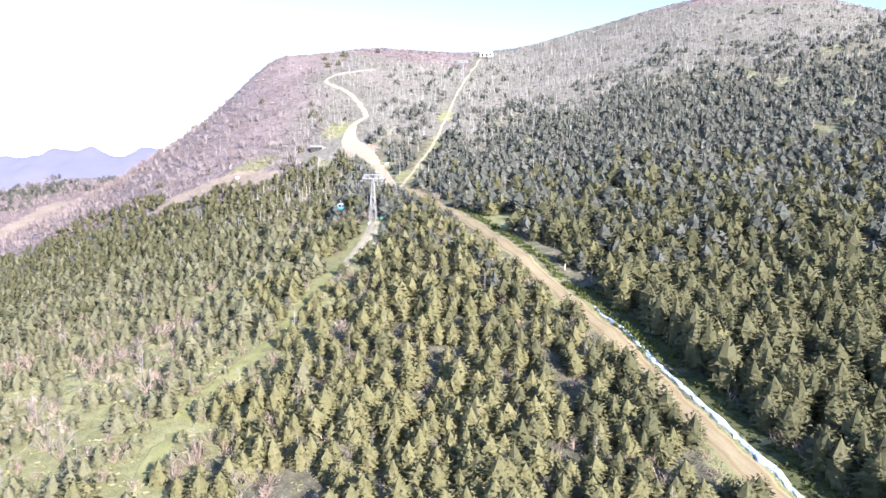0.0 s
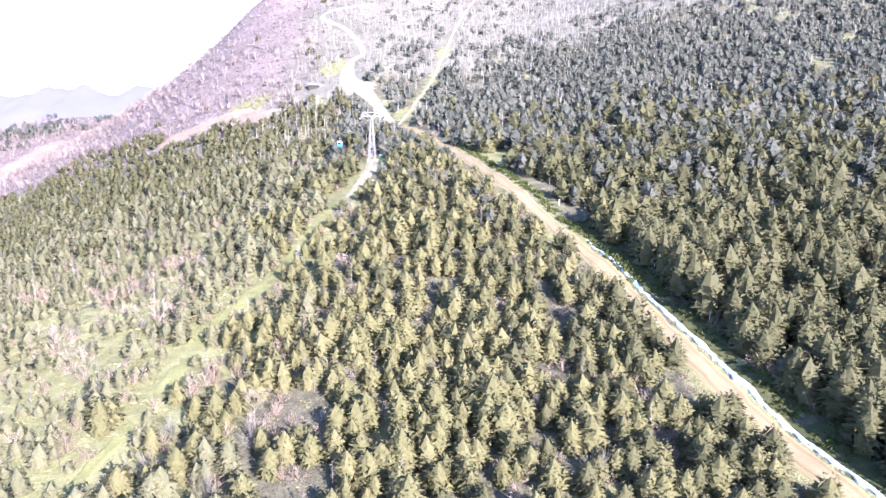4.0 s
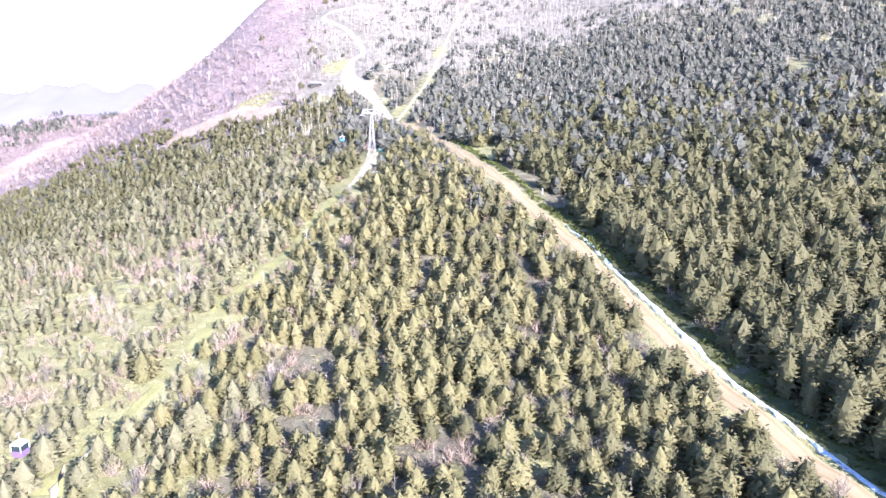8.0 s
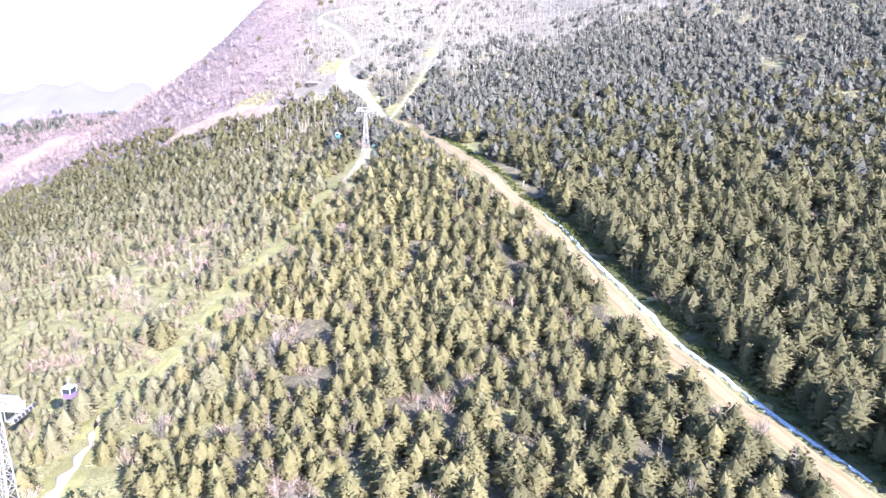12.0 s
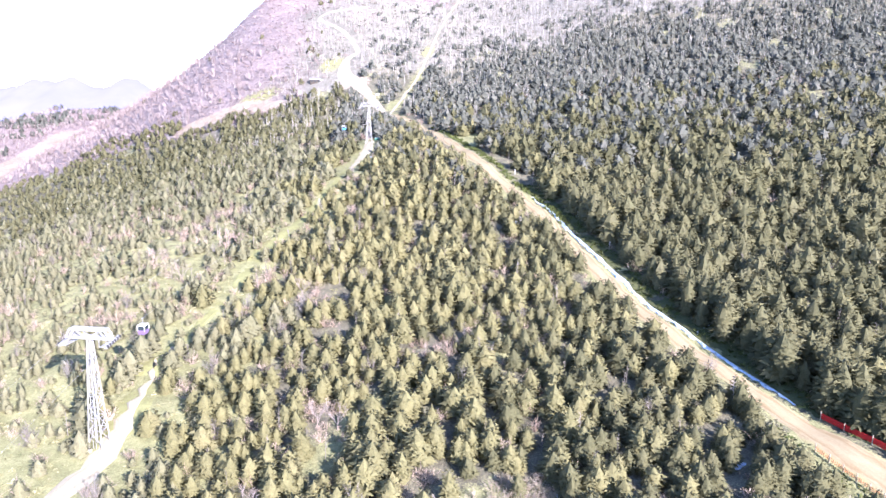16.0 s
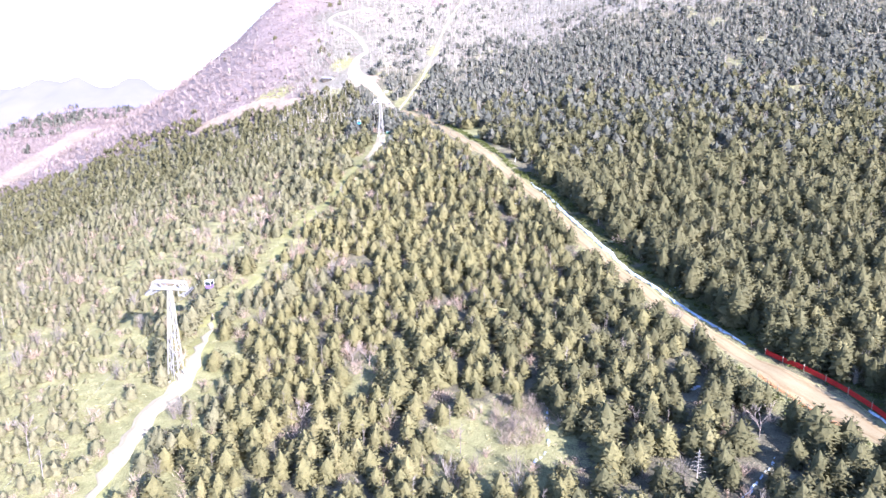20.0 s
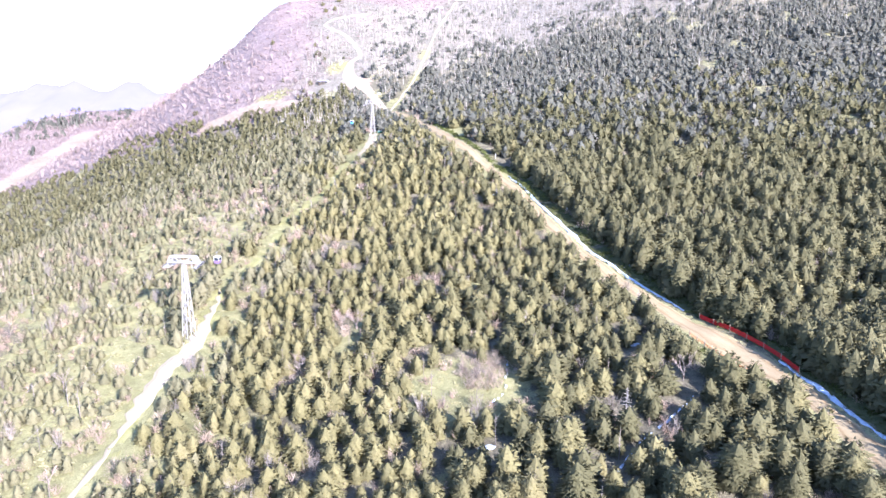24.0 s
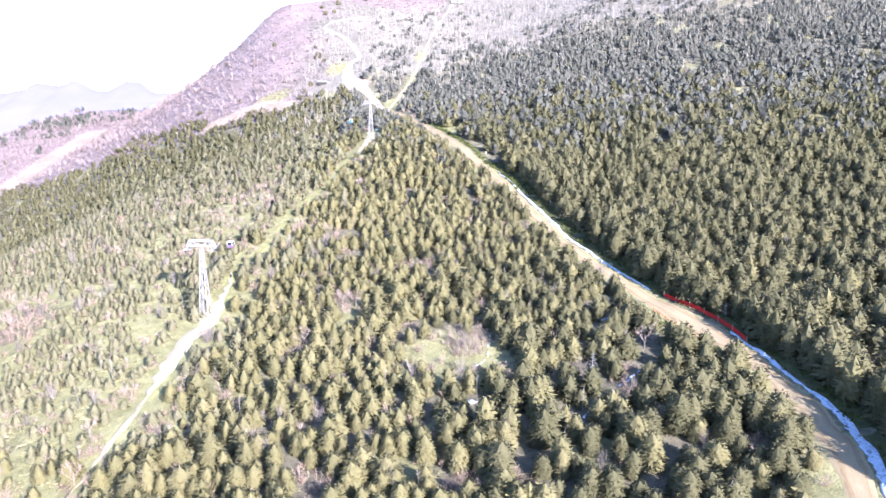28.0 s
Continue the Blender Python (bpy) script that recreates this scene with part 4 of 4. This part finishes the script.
x, y, r = places(1.7, 59, -150, 70, -64, 130, lambda x, y: np.where((off_line(x, y, "track") < 9) & (off_line(x, y, "track") > 1.5), 0.7, 0) + np.where(np.hypot((x + 5) / 8, (y + 20) / 9) < 1, 1.0, 0) + np.where((x < -50), 0.85, 0.3))
w = r.uniform(0.8, 2.0, len(x))
scatter("bamboo_grass", SMALL, x, y, w * 0.55, w, M_SASA, "low yellow-green bamboo grass clumps", "grass", seed=60)
x, y, r = jittered(-30, 80, -78, 110, 1.1, 63)
off, by = off_line(x, y, "road"), np.interp(-y, -LINES["road"][:, 1], LINES["road"][:, 0])
keep = ((x > by) & (off > road_half(y) + 1.6) & (off < road_half(y) + 7.0) | (x < by) & (y > -24) & (y < 8) & (off > road_half(y) + 0.8) & (off < road_half(y) + 4.5)) & (r.rand(len(x)) < np.clip(0.62 + 0.5 * rough_noise(x, y, 9, 64), 0.2, 0.95))
x, y = x[keep], y[keep]
w = r.uniform(0.9, 2.3, len(x))
scatter("verge_herbs", TUFTS, x, y, w * 0.8, w, M_HERB, "low green leafy herbs on the shaded road verge", "herbs", seed=65)

x, y, r = jittered(-30, 24, 80, 190, 0.8, 66)
off, by = off_line(x, y, "road"), np.interp(-y, -LINES["road"][:, 1], LINES["road"][:, 0])
keep = (x > by) & (off > road_half(y) + 0.5) & (off < road_half(y) + 2.3) & (r.rand(len(x)) < 0.8)
x, y = x[keep], y[keep]
w = r.uniform(0.8, 1.6, len(x))
scatter("roadside_hedge", TUFTS, x, y, w * 1.5, w, M_HERB, "low dark green hedge of leafy bushes along the road", "hedge", seed=67)


def limb(bm, p, way, length, radius, depth, rng):
    q = p + way * length
    bar(bm, p, q, radius * 2, radius * 1.3, 5 if depth > 1 else 3)
    if depth:
        for _ in range(3 if depth > 1 else 4):
            new_way = (way + Vector((rng.uniform(-1, 1), rng.uniform(-1, 1), rng.uniform(-0.1, 0.7))) * 0.75).normalized()
            limb(bm, p + way * length * rng.uniform(0.55, 1.0), new_way, length * rng.uniform(0.5, 0.75), radius * 0.66, depth - 1, rng)


def bare_tree(x, y, height, seed, mat, label):
    rng = random.Random(seed)
    root = tagged(new("bare_tree"), label, "tree")
    root.location = (x, y, gz(x, y) - 0.1)
    bm = bmesh.new()
    bar(bm, (0, 0, 0), (0.1, 0, height * 0.42), 0.12, 0.07, 7)
    part("trunk", bm, mat, root)
    bm = bmesh.new()
    for k in range(5):
        a = k * 1.26 + rng.uniform(-0.3, 0.3)
        limb(bm, Vector((0.05, 0, height * rng.uniform(0.15, 0.42))), Vector((math.cos(a) * 0.8, math.sin(a) * 0.8, 1)).normalized(), height * 0.30, 0.034, 3, rng)
    part("crown", bm, mat, root, "spreading leafless branches")


BIRCH = "leafless pale birch with spreading branches"
for k, (bx, by, bh, bark, words) in enumerate([(-61, 66, 5.5, M_PINK, "leafless pinkish birch with a wide haze of twigs"), (-58.5, 67.5, 5.0, M_PINK, "leafless pinkish birch leaning over the grassy strip"), (-104, 9, 6.5, M_BIRCH, BIRCH), (-60.5, -52, 5.0, M_PINK, "small leafless pinkish birch beside the gravel track"), (-75, -15, 4.5, M_BIRCH, BIRCH),
                                               (-64, -40, 4.0, M_PINK, "small leafless pinkish birch beside the gravel track"), (-145, 300, 8.0, M_BIRCH, BIRCH), (-160, 305, 7.0, M_BIRCH, BIRCH), (31.5, -18, 5.5, M_BIRCH, "pale forked leafless birch near the dirt road"), (-66, 53, 4.5, M_BIRCH, "grey leafless tree on the grassy slope"),
                                               (-75, 62, 5.0, M_BIRCH, "grey leafless tree among the firs"), (-29, 4, 5.0, M_BIRCH, "grey leafless tree among the firs"), (-39, 42, 5.0, M_BIRCH, "grey leafless tree among the firs"), (-34, -14, 5.0, M_BIRCH, "pale leafless tree among the firs"), (-26, 3, 4.5, M_BIRCH, "pale leafless tree among the firs")]):
    bare_tree(bx, by, bh, k, bark, words)


def dead_fir(x, y, height, seed):
    """A dead fir that has kept its short level branches."""
    rng = random.Random(seed)
    root = tagged(new("dead_fir"), "silver-grey dead fir with short bare branches", "tree")
    root.location = (x, y, gz(x, y) - 0.1)
    one_bar("trunk", (0, 0, 0), (0.08, 0.05, height), 0.16, M_DEADWOOD, root, 0.03, 6)
    bm = bmesh.new()
    for k in range(34):
        h = height * (0.25 + 0.7 * k / 34)
        a, r = k * 2.4 + rng.uniform(-0.4, 0.4), (height - h) * 0.28 + 0.25
        p = Vector((0.08 * h / height, 0.05 * h / height, h))
        bar(bm, p, p + Vector((math.cos(a) * r, math.sin(a) * r, rng.uniform(-0.15, 0.15) * r)), 0.06, 0.02, 3)
    part("branches", bm, M_DEADWOOD, root)


for k, (dx, dy, dh) in enumerate([(25.3, 74.4, 5.5), (27.5, 70, 3.5), (5.3, 76.3, 4.0), (8, -36, 5.0), (52, 16, 5.5), (62, 46, 5.0), (20, -27, 4.5), (-44, 88, 5.0)]):
    dead_fir(dx, dy, dh, 100 + k)


def marker_post(x, y):
    root = tagged(new("marker_post"), "short white marker post on the road verge", "post", "marker posts of the road")
    root.location = (x, y, gz(x, y) - 0.1)
    one_bar("pole", (0, 0, 0), (0, 0, 1.5), 0.16, M_WHITE, root, 0.16, 8)
    one_bar("cap", (0, 0, 1.5), (0, 0, 1.62), 0.2, M_WHITE, root, 0.1, 8)


for px, py in ((15.1, 101.6), (20.0, 84.3), (24.6, 68.0), (29.2, 47.6), (7.1, 117.1)):
    marker_post(px, py)


# ---- cable line ----
LINE_TURN = math.atan2(-36, 324)


def pylon(x, y, height, label):
    """A lattice tower with a cross head, its front facing down the line."""
    root = tagged(new("cable_pylon"), label, "pylon", "pylons of the cable line")
    root.matrix_basis = Matrix.LocRotScale((x, y, gz(x, y)), Euler((0, 0, LINE_TURN)), None)
    half = lambda z: 0.98 + (0.24 - 0.98) * z / height
    corners = [(-1, -1), (1, -1), (1, 1), (-1, 1)]
    at = lambda c, z: (c[0] * half(z), c[1] * half(z), z)
    for c in corners:
        one_bar("leg", at(c, -0.6), at(c, height), 0.13, M_STEEL, root)
        bm = bmesh.new()
        box(bm, (0.6, 0.6, 0.7), (c[0] * 1.0, c[1] * 1.0, -0.2))
        bmesh.ops.bevel(bm, geom=bm.edges[:], offset=0.05, affect="EDGES")
        part("footing", bm, M_CONC, root, "concrete footing block")
    levels = [0.9]
    while levels[-1] < height - 1.2:
        levels.append(levels[-1] + max(1.1, half(levels[-1]) * 2.1))
    levels[-1] = height
    for n, (a, b) in enumerate(zip(levels, levels[1:])):
        for k in range(4):
            c, d = corners[k], corners[(k + 1) % 4]
            one_bar("brace", at(c if n % 2 else d, a), at(d if n % 2 else c, b), 0.07, M_STEEL, root)
            one_bar("tie", at(c, b), at(d, b), 0.065, M_STEEL, root)
    top = height
    for yy in (-0.45, 0.45):
        one_bar("head_beam", (-3.1, yy, top + 0.15), (3.1, yy, top + 0.15), 0.30, M_STEEL, root)
        one_bar("upper_beam", (-2.5, yy, top + 1.25), (2.5, yy, top + 1.25), 0.26, M_STEEL, root)
        for sx in (-1, 1):
            one_bar("strut", (sx * 3.0, yy, top + 0.2), (sx * 2.45, yy, top + 1.25), 0.2, M_STEEL, root)
            one_bar("strut", (sx * 0.5, yy, top + 0.2), (sx * 1.7, yy, top + 1.25), 0.16, M_STEEL, root)
            one_bar("strut", (sx * 2.5, yy, top + 0.2), (sx * 1.7, yy, top + 1.25), 0.16, M_STEEL, root)
    for xx in (-2.5, -1.25, 0, 1.25, 2.5):
        one_bar("cross_tie", (xx, -0.5, top + 1.25), (xx, 0.5, top + 1.25), 0.14, M_STEEL, root)
    for sx in (-1, 1):
        bm = bmesh.new()
        rise = 0.17 * 1.6
        bar(bm, (sx * 3.25, -1.6, top - 0.35 - rise), (sx * 3.25, 1.6, top - 0.35 + rise), 0.42, 0.3)
        train = part("sheave_train", bm, M_STEEL, root)
        for k in range(6):
            yy = -1.4 + k * 0.56
            bm = bmesh.new()
            bar(bm, (sx * 3.42 - 0.07, yy, top - 0.3 + yy * 0.17), (sx * 3.42 + 0.07, yy, top - 0.3 + yy * 0.17), 0.44, 0.44, 12)
            part("sheave", bm, M_DARK, train, "dark rubber-lined wheel")
        bm = bmesh.new()
        box(bm, (0.7, 3.2, 0.06), (sx * 2.65, 0, top - 0.62))
        part("catwalk", bm, M_STEEL, root)
        for yy in (-1.5, 0, 1.5):
            one_bar("rail_post", (sx * 2.3, yy, top - 0.6), (sx * 2.3, yy, top + 0.45), 0.06, M_STEEL, root)
        one_bar("hand_rail", (sx * 2.3, -1.6, top + 0.42), (sx * 2.3, 1.6, top + 0.42), 0.06, M_STEEL, root)
        one_bar("hanger", (sx * 2.95, 0, top + 0.1), (sx * 3.15, 0, top - 0.5), 0.22, M_STEEL, root)
    for sx in (-0.2, 0.2):
        one_bar("ladder_rail", (sx, -half(0.5) - 0.12, 0.4), (sx, -half(height) - 0.12, height), 0.05, M_STEEL, root)
    return root


PYLONS = [(-58.0, 0.0, 15.7), (-41.5, 173.0, 12.7), (-18.5, 402.0, 10.8)]
pylon(*PYLONS[0], "pale galvanised lattice cable pylon beside the gravel track")
pylon(*PYLONS[1], "pale galvanised lattice cable pylon above the forest clearing")
pylon(*PYLONS[2], "distant pale lattice cable pylon on the upper lane")


def rope(side):
    """One hauling rope, sagging between the towers and on to the top station."""
    stops = []
    ends = [(-74, -190, gz(-74, -190) + 17), *[(x, y, gz(x, y) + h - 0.1) for x, y, h in PYLONS], (-8, 500, gz(-8, 500) + 5)]
    c, s = math.cos(LINE_TURN), math.sin(LINE_TURN)
    for x, y, z in ends:
        stops.append(Vector((x + side * 3.42 * c, y + side * 3.42 * s, z)))
    bm = bmesh.new()
    for p, q in zip(stops, stops[1:]):
        sag = (q - p).length * 0.018
        pts = [p.lerp(q, t / 10) - Vector((0, 0, 4 * sag * (t / 10) * (1 - t / 10))) for t in range(11)]
        for a, b in zip(pts, pts[1:]):
            bar(bm, a, b, 0.02, 0.02, 4)
    me = bpy.data.meshes.new("haul_rope")
    bm.to_mesh(me)
    bm.free()
    me.materials.append(M_STEEL)
    tagged(new("haul_rope", me), "thin steel haul rope strung between the pylons", "cable")
    return stops


ROPES = {side: rope(side) for side in (-1, 1)}


def rope_point(side, span, t):
    p, q = ROPES[side][span], ROPES[side][span + 1]
    return p.lerp(q, t) - Vector((0, 0, 4 * (q - p).length * 0.018 * t * (1 - t)))


def cabin(side, span, t, paint, label):
    """A small gondola car on its hanger under the rope."""
    root = tagged(new("gondola_cabin"), label, "gondola")
    p = rope_point(side, span, t)
    root.matrix_basis = Matrix.LocRotScale(p, Euler((0, 0, LINE_TURN)), Vector((0.7, 0.7, 0.7)))
    one_bar("hanger", (0, 0, 0), (0, 0, -1.25), 0.10, M_STEEL, root)
    one_bar("grip", (0, -0.35, 0.03), (0, 0.35, 0.03), 0.18, M_STEEL, root)
    bm = bmesh.new()
    box(bm, (1.7, 1.9, 0.95), (0, 0, -2.75))
    for v in bm.verts:
        if v.co.z < -3:
            v.co.x, v.co.y = v.co.x * 0.85, v.co.y * 0.85
    bmesh.ops.bevel(bm, geom=bm.edges[:], offset=0.14, segments=2, affect="EDGES")
    part("body", bm, paint, root)
    bm = bmesh.new()
    box(bm, (1.62, 1.82, 0.28), (0, 0, -1.32))
    bmesh.ops.bevel(bm, geom=bm.edges[:], offset=0.1, segments=2, affect="EDGES")
    part("roof", bm, M_WHITE, root)
    for sx, sy in ((-1, -1), (1, -1), (1, 1), (-1, 1)):
        one_bar("pillar", (sx * 0.76, sy * 0.86, -2.3), (sx * 0.72, sy * 0.82, -1.4), 0.11, M_WHITE, root)
    for sx in (-1, 1):
        bm = bmesh.new()
        box(bm, (0.03, 1.55, 0.8), (sx * 0.73, 0, -1.87))
        part("window", bm, M_GLASS, root)
    for sy in (-1, 1):
        bm = bmesh.new()
        box(bm, (1.35, 0.03, 0.8), (0, sy * 0.83, -1.87))
        part("window", bm, M_GLASS, root)


cabin(1, 1, 0.042, M_PURPLE, "violet and white gondola cabin hanging from the rope")
cabin(-1, 1, 0.87, M_BLUE, "blue and white gondola cabin beside the pylon")


# ---- fences by the road ----
def net_panel(name, p, q, high, mat, parent, holes):
    """A bay of plastic netting: flat bands with gaps between, hanging between two stakes."""
    p, q = Vector(p), Vector(q)
    bm = bmesh.new()
    rows, cols = 7, max(4, int((q - p).length / 0.28))
    band = (1 - holes)
    up = Vector((0, 0, 1))
    out = (q - p).cross(up).normalized() * 0.012
    for r in range(rows):
        z0 = 0.25 + high * r / rows
        z1 = z0 + high / rows * band
        quad = [p + up * z0, q + up * z0, q + up * z1, p + up * z1]
        front, back = [bm.verts.new(v + out) for v in quad], [bm.verts.new(v - out) for v in quad]
        bm.faces.new(front)
        bm.faces.new(back[::-1])
        for k in range(4):
            bm.faces.new((front[k], back[k], back[(k + 1) % 4], front[(k + 1) % 4]))
    for c in range(cols + 1):
        f = p.lerp(q, c / cols)
        bar(bm, f + up * 0.25, f + up * (0.25 + high), 0.05, 0.02)
    return part(name, bm, mat, parent)


def fence(name, pts, high, mat, holes, label, stake_high):
    root = tagged(new(name), label, "fence")
    feet = [Vector((x, y, gz(x, y))) for x, y in pts]
    root.location = feet[0]
    rel = [f - feet[0] for f in feet]
    for f in rel:
        one_bar("stake", f - Vector((0, 0, 0.2)), f + Vector((0, 0, stake_high)), 0.11, M_STAKE, root)
    for a, b in zip(rel, rel[1:]):
        net_panel("net", a, b, high, mat, root, holes)


east = line_between("road", 4, -19, 0)
hw = road_half(east[:, 1])
d = np.gradient(east, axis=0)
side = np.stack([d[:, 1], -d[:, 0]], 1) / np.hypot(d[:, 0], d[:, 1])[:, None]
e_pts, w_pts = east - side * (hw + 1.1)[:, None], east + side * (hw + 0.2)[:, None]
fence("safety_fence", [tuple(p) for p in e_pts[::2]], 0.85, M_RED, 0.25, "red plastic safety netting on stakes beside the dirt road", 1.35)
fence("netting_barrier", [tuple(p) for p in w_pts[3:12]], 0.6, M_ORANGE, 0.8, "faded orange netting barrier on the road edge", 1.15)


# ---- snow patches ----
def snow_patch(x, y, rx, ry, turn, seed):
    rng = random.Random(seed)
    v, f, n = [], [], 18
    rings = [0.0, 0.4, 0.75, 1.0]
    wob = [rng.uniform(0.7, 1.25) for _ in range(n)]
    for k, r in enumerate(rings[1:]):
        for a in range(n):
            t = 6.283 * a / n
            px, py = r * rx * wob[a] * math.cos(t), r * ry * wob[a] * math.sin(t)
            gx, gy = x + px * math.cos(turn) - py * math.sin(turn), y + px * math.sin(turn) + py * math.cos(turn)
            v.append((gx, gy, gz(gx, gy) + (0.13, 0.1, -0.06)[k]))
    v.append((x, y, gz(x, y) + 0.14))
    f = []
    for a in range(n):
        b = (a + 1) % n
        f += [(len(v) - 1, a, b)]
        for k in (0, 1):
            f += [(k * n + a, (k + 1) * n + a, (k + 1) * n + b), (k * n + a, (k + 1) * n + b, k * n + b)]
    tagged(new("snow_patch", array_mesh("snow_patch", v, f, M_SNOW_SHADED, smooth=True)), "small patch of old snow in the shade of firs", "snow", kind="stuff")


for k, (x, y, rx, ry, a) in enumerate([(26.2, -4.8, 1.7, 0.7, 0.5), (3, -54, 2.2, 0.9, 1.4), (37.3, -19.4, 1.7, 0.45, 0.7), (4.1, 81.6, 1.4, 0.8, 0.5), (-2, -35, 1.3, 0.7, 0.2), (4.5, 83, 2.0, 0.9, 1.2), (68, 22, 2.0, 0.8, 0.9), (-38, 149, 1.8, 1.0, 0.2)]):
    snow_patch(x, y, rx, ry, a, k)


def snow_seam(pts, wide, seed):
    """A thin broken line of snow that lies in a gully."""
    ribbon("snow_seam", spline(pts, 0.3), -wide, wide, 0.16, M_SNOW_SHADED, "thin broken line of old snow in a gully", "snow", cross=5, crown=0.03, ragged=0.16, seed=seed, kind="stuff", gaps=0.2, lumps=1.4)


snow_seam([(3.4, -1), (2.6, -5.3), (2.7, -10), (2.3, -14), (1.8, -19), (0, -22), (-1.6, -24.5)], 0.22, 31)
snow_seam([(31, 28), (33, 31), (35.5, 33), (37, 36.5)], 0.15, 32)
snow_seam([(25.5, 20), (24.5, 17), (24, 13), (22.5, 10)], 0.25, 33)
snow_seam([(66, 30), (68, 24), (67, 18), (69, 12)], 0.35, 34)

snow_seam(GULLY[1:], 0.22, 35)

# ---- buildings ----
def walls(bm, w, d, h):
    box(bm, (w, d, h), (0, 0, h / 2))


def lodge(x, y):
    """A low timber lodge with a pitched roof and an open deck."""
    root = tagged(new("mountain_lodge"), "low dark timber lodge with a pale pitched roof", "building")
    root.matrix_basis = Matrix.LocRotScale((x, y, gz(x, y) - 0.9), Euler((0, 0, 0.25)), Vector((0.8, 0.8, 0.72)))
    bm = bmesh.new()
    box(bm, (6.4, 4.2, 3.7), (0, 0, 1.05))
    part("wall", bm, M_WOOD, root)
    for s in (-1, 1):
        bm = bmesh.new()
        box(bm, (7.2, 2.7, 0.16), (0, s * 1.2, 3.35), Matrix.Rotation(s * -0.42, 3, "X"))
        part("roof", bm, M_ROOF, root)
    for xx in (-2.1, 0.0, 2.1):
        bm = bmesh.new()
        box(bm, (1.1, 0.08, 1.0), (xx, -2.13, 1.7))
        win = part("window", bm, M_GLASS, root)
        bm = bmesh.new()
        for dz in (-0.55, 0.55):
            box(bm, (1.3, 0.12, 0.1), (xx, -2.15, 1.7 + dz))
        part("frame", bm, M_WOOD, win)
    bm = bmesh.new()
    box(bm, (4.6, 2.6, 0.2), (5.2, -0.8, 1.0))
    part("deck", bm, M_WOOD, root)
    for xx in (3.2, 5.2, 7.2):
        one_bar("deck_post", (xx, -2.0, -0.8), (xx, -2.0, 1.9), 0.14, M_WOOD, root)
    bm = bmesh.new()
    box(bm, (2.4, 2.4, 1.7), (4.6, 0.2, 2.0))
    part("annexe", bm, M_WHITE, root, "white box-shaped annexe on the deck")
    one_bar("deck_rail", (3.0, -2.0, 1.85), (7.4, -2.0, 1.85), 0.1, M_WOOD, root)


def top_station(x, y):
    """The white lift house on the saddle, with two dark openings and a flat roof."""
    root = tagged(new("summit_station"), "white flat-roofed lift station on the saddle", "building")
    root.matrix_basis = Matrix.LocRotScale((x, y, gz(x, y) - 0.3), Euler((0, 0, LINE_TURN)), None)
    bm = bmesh.new()
    walls(bm, 9.0, 6.0, 3.9)
    part("wall", bm, M_WHITE, root)
    bm = bmesh.new()
    box(bm, (10.0, 7.0, 0.4), (0, 0, 4.1))
    part("roof", bm, M_WHITE, root)
    for xx in (-2.9, 0.3):
        bm = bmesh.new()
        box(bm, (1.6, 0.12, 2.4), (xx, -3.02, 2.0))
        part("opening", bm, M_DARK, root, "dark open doorway")
    bm = bmesh.new()
    box(bm, (2.2, 0.1, 1.0), (3.0, -3.02, 2.6))
    part("window", bm, M_GLASS, root)
    bm = bmesh.new()
    box(bm, (11.0, 3.0, 0.3), (0, -4.5, 0.3))
    part("platform", bm, M_CONC, root)


lodge(-84, 294)
top_station(-2, 512)


def container(x, y, turn, size, mat, label):
    root = tagged(new("equipment_box"), label, "box")
    root.matrix_basis = Matrix.LocRotScale((x, y, gz(x, y) - 0.1), Euler((0, 0, turn)), None)
    w, d, h = size
    bm = bmesh.new()
    walls(bm, w, d, h)
    bmesh.ops.bevel(bm, geom=bm.edges[:], offset=0.06, affect="EDGES")
    part("body", bm, mat, root)
    bm = bmesh.new()
    box(bm, (w * 1.06, d * 1.06, 0.1), (0, 0, h + 0.05))
    part("lid", bm, M_ROOF, root)


container(-38.6, 175.5, 0.1, (2.2, 1.4, 0.9), M_GREEN, "low green-sided equipment shed beside the pylon")
container(-118, 285, 0.3, (1.6, 1.2, 1.1), M_WHITE, "white equipment shed on the cleared slope")
container(-48, 262, 0.8, (1.5, 1.0, 0.9), M_WHITE, "white equipment box at the road bend")


# ---- far range ----
def far_range():
    n, rows = 150, 9
    xs = np.linspace(-3050, 700, n)
    bumps = [(-2130, 60, 110), (-1955, 62, 75), (-1660, 62, 90), (-1800, 24, 240), (-2500, 30, 260), (-1200, 40, 260), (-600, 30, 300)]
    crest = 62 + sum(h * np.exp(-(((xs - c) / w) ** 2)) for c, h, w in bumps) + 5 * rough_noise(xs, xs * 0, 90, 70)
    v = []
    for r in range(rows):
        f = r / (rows - 1)
        z = -190 + (crest + 190) * f**0.8
        yy = 3600 - 620 * (1 - f) + 18 * rough_noise(xs, xs * 0 + r * 130, 320, 71) * (1 - f)
        v.append(np.stack([xs, yy, z], 1))
    back = v[-1] + np.array([0, 300, -260])
    v = np.vstack([*v, back])
    k = (np.arange(rows)[:, None] * n + np.arange(n - 1)[None]).ravel()
    tagged(new("backdrop", array_mesh("backdrop", v, np.stack([k, k + 1, k + 1 + n, k + n], 1), M_HAZE_RANGE, smooth=True)), "hazy blue-violet mountain range on the horizon", "mountains", kind="structure")


far_range()
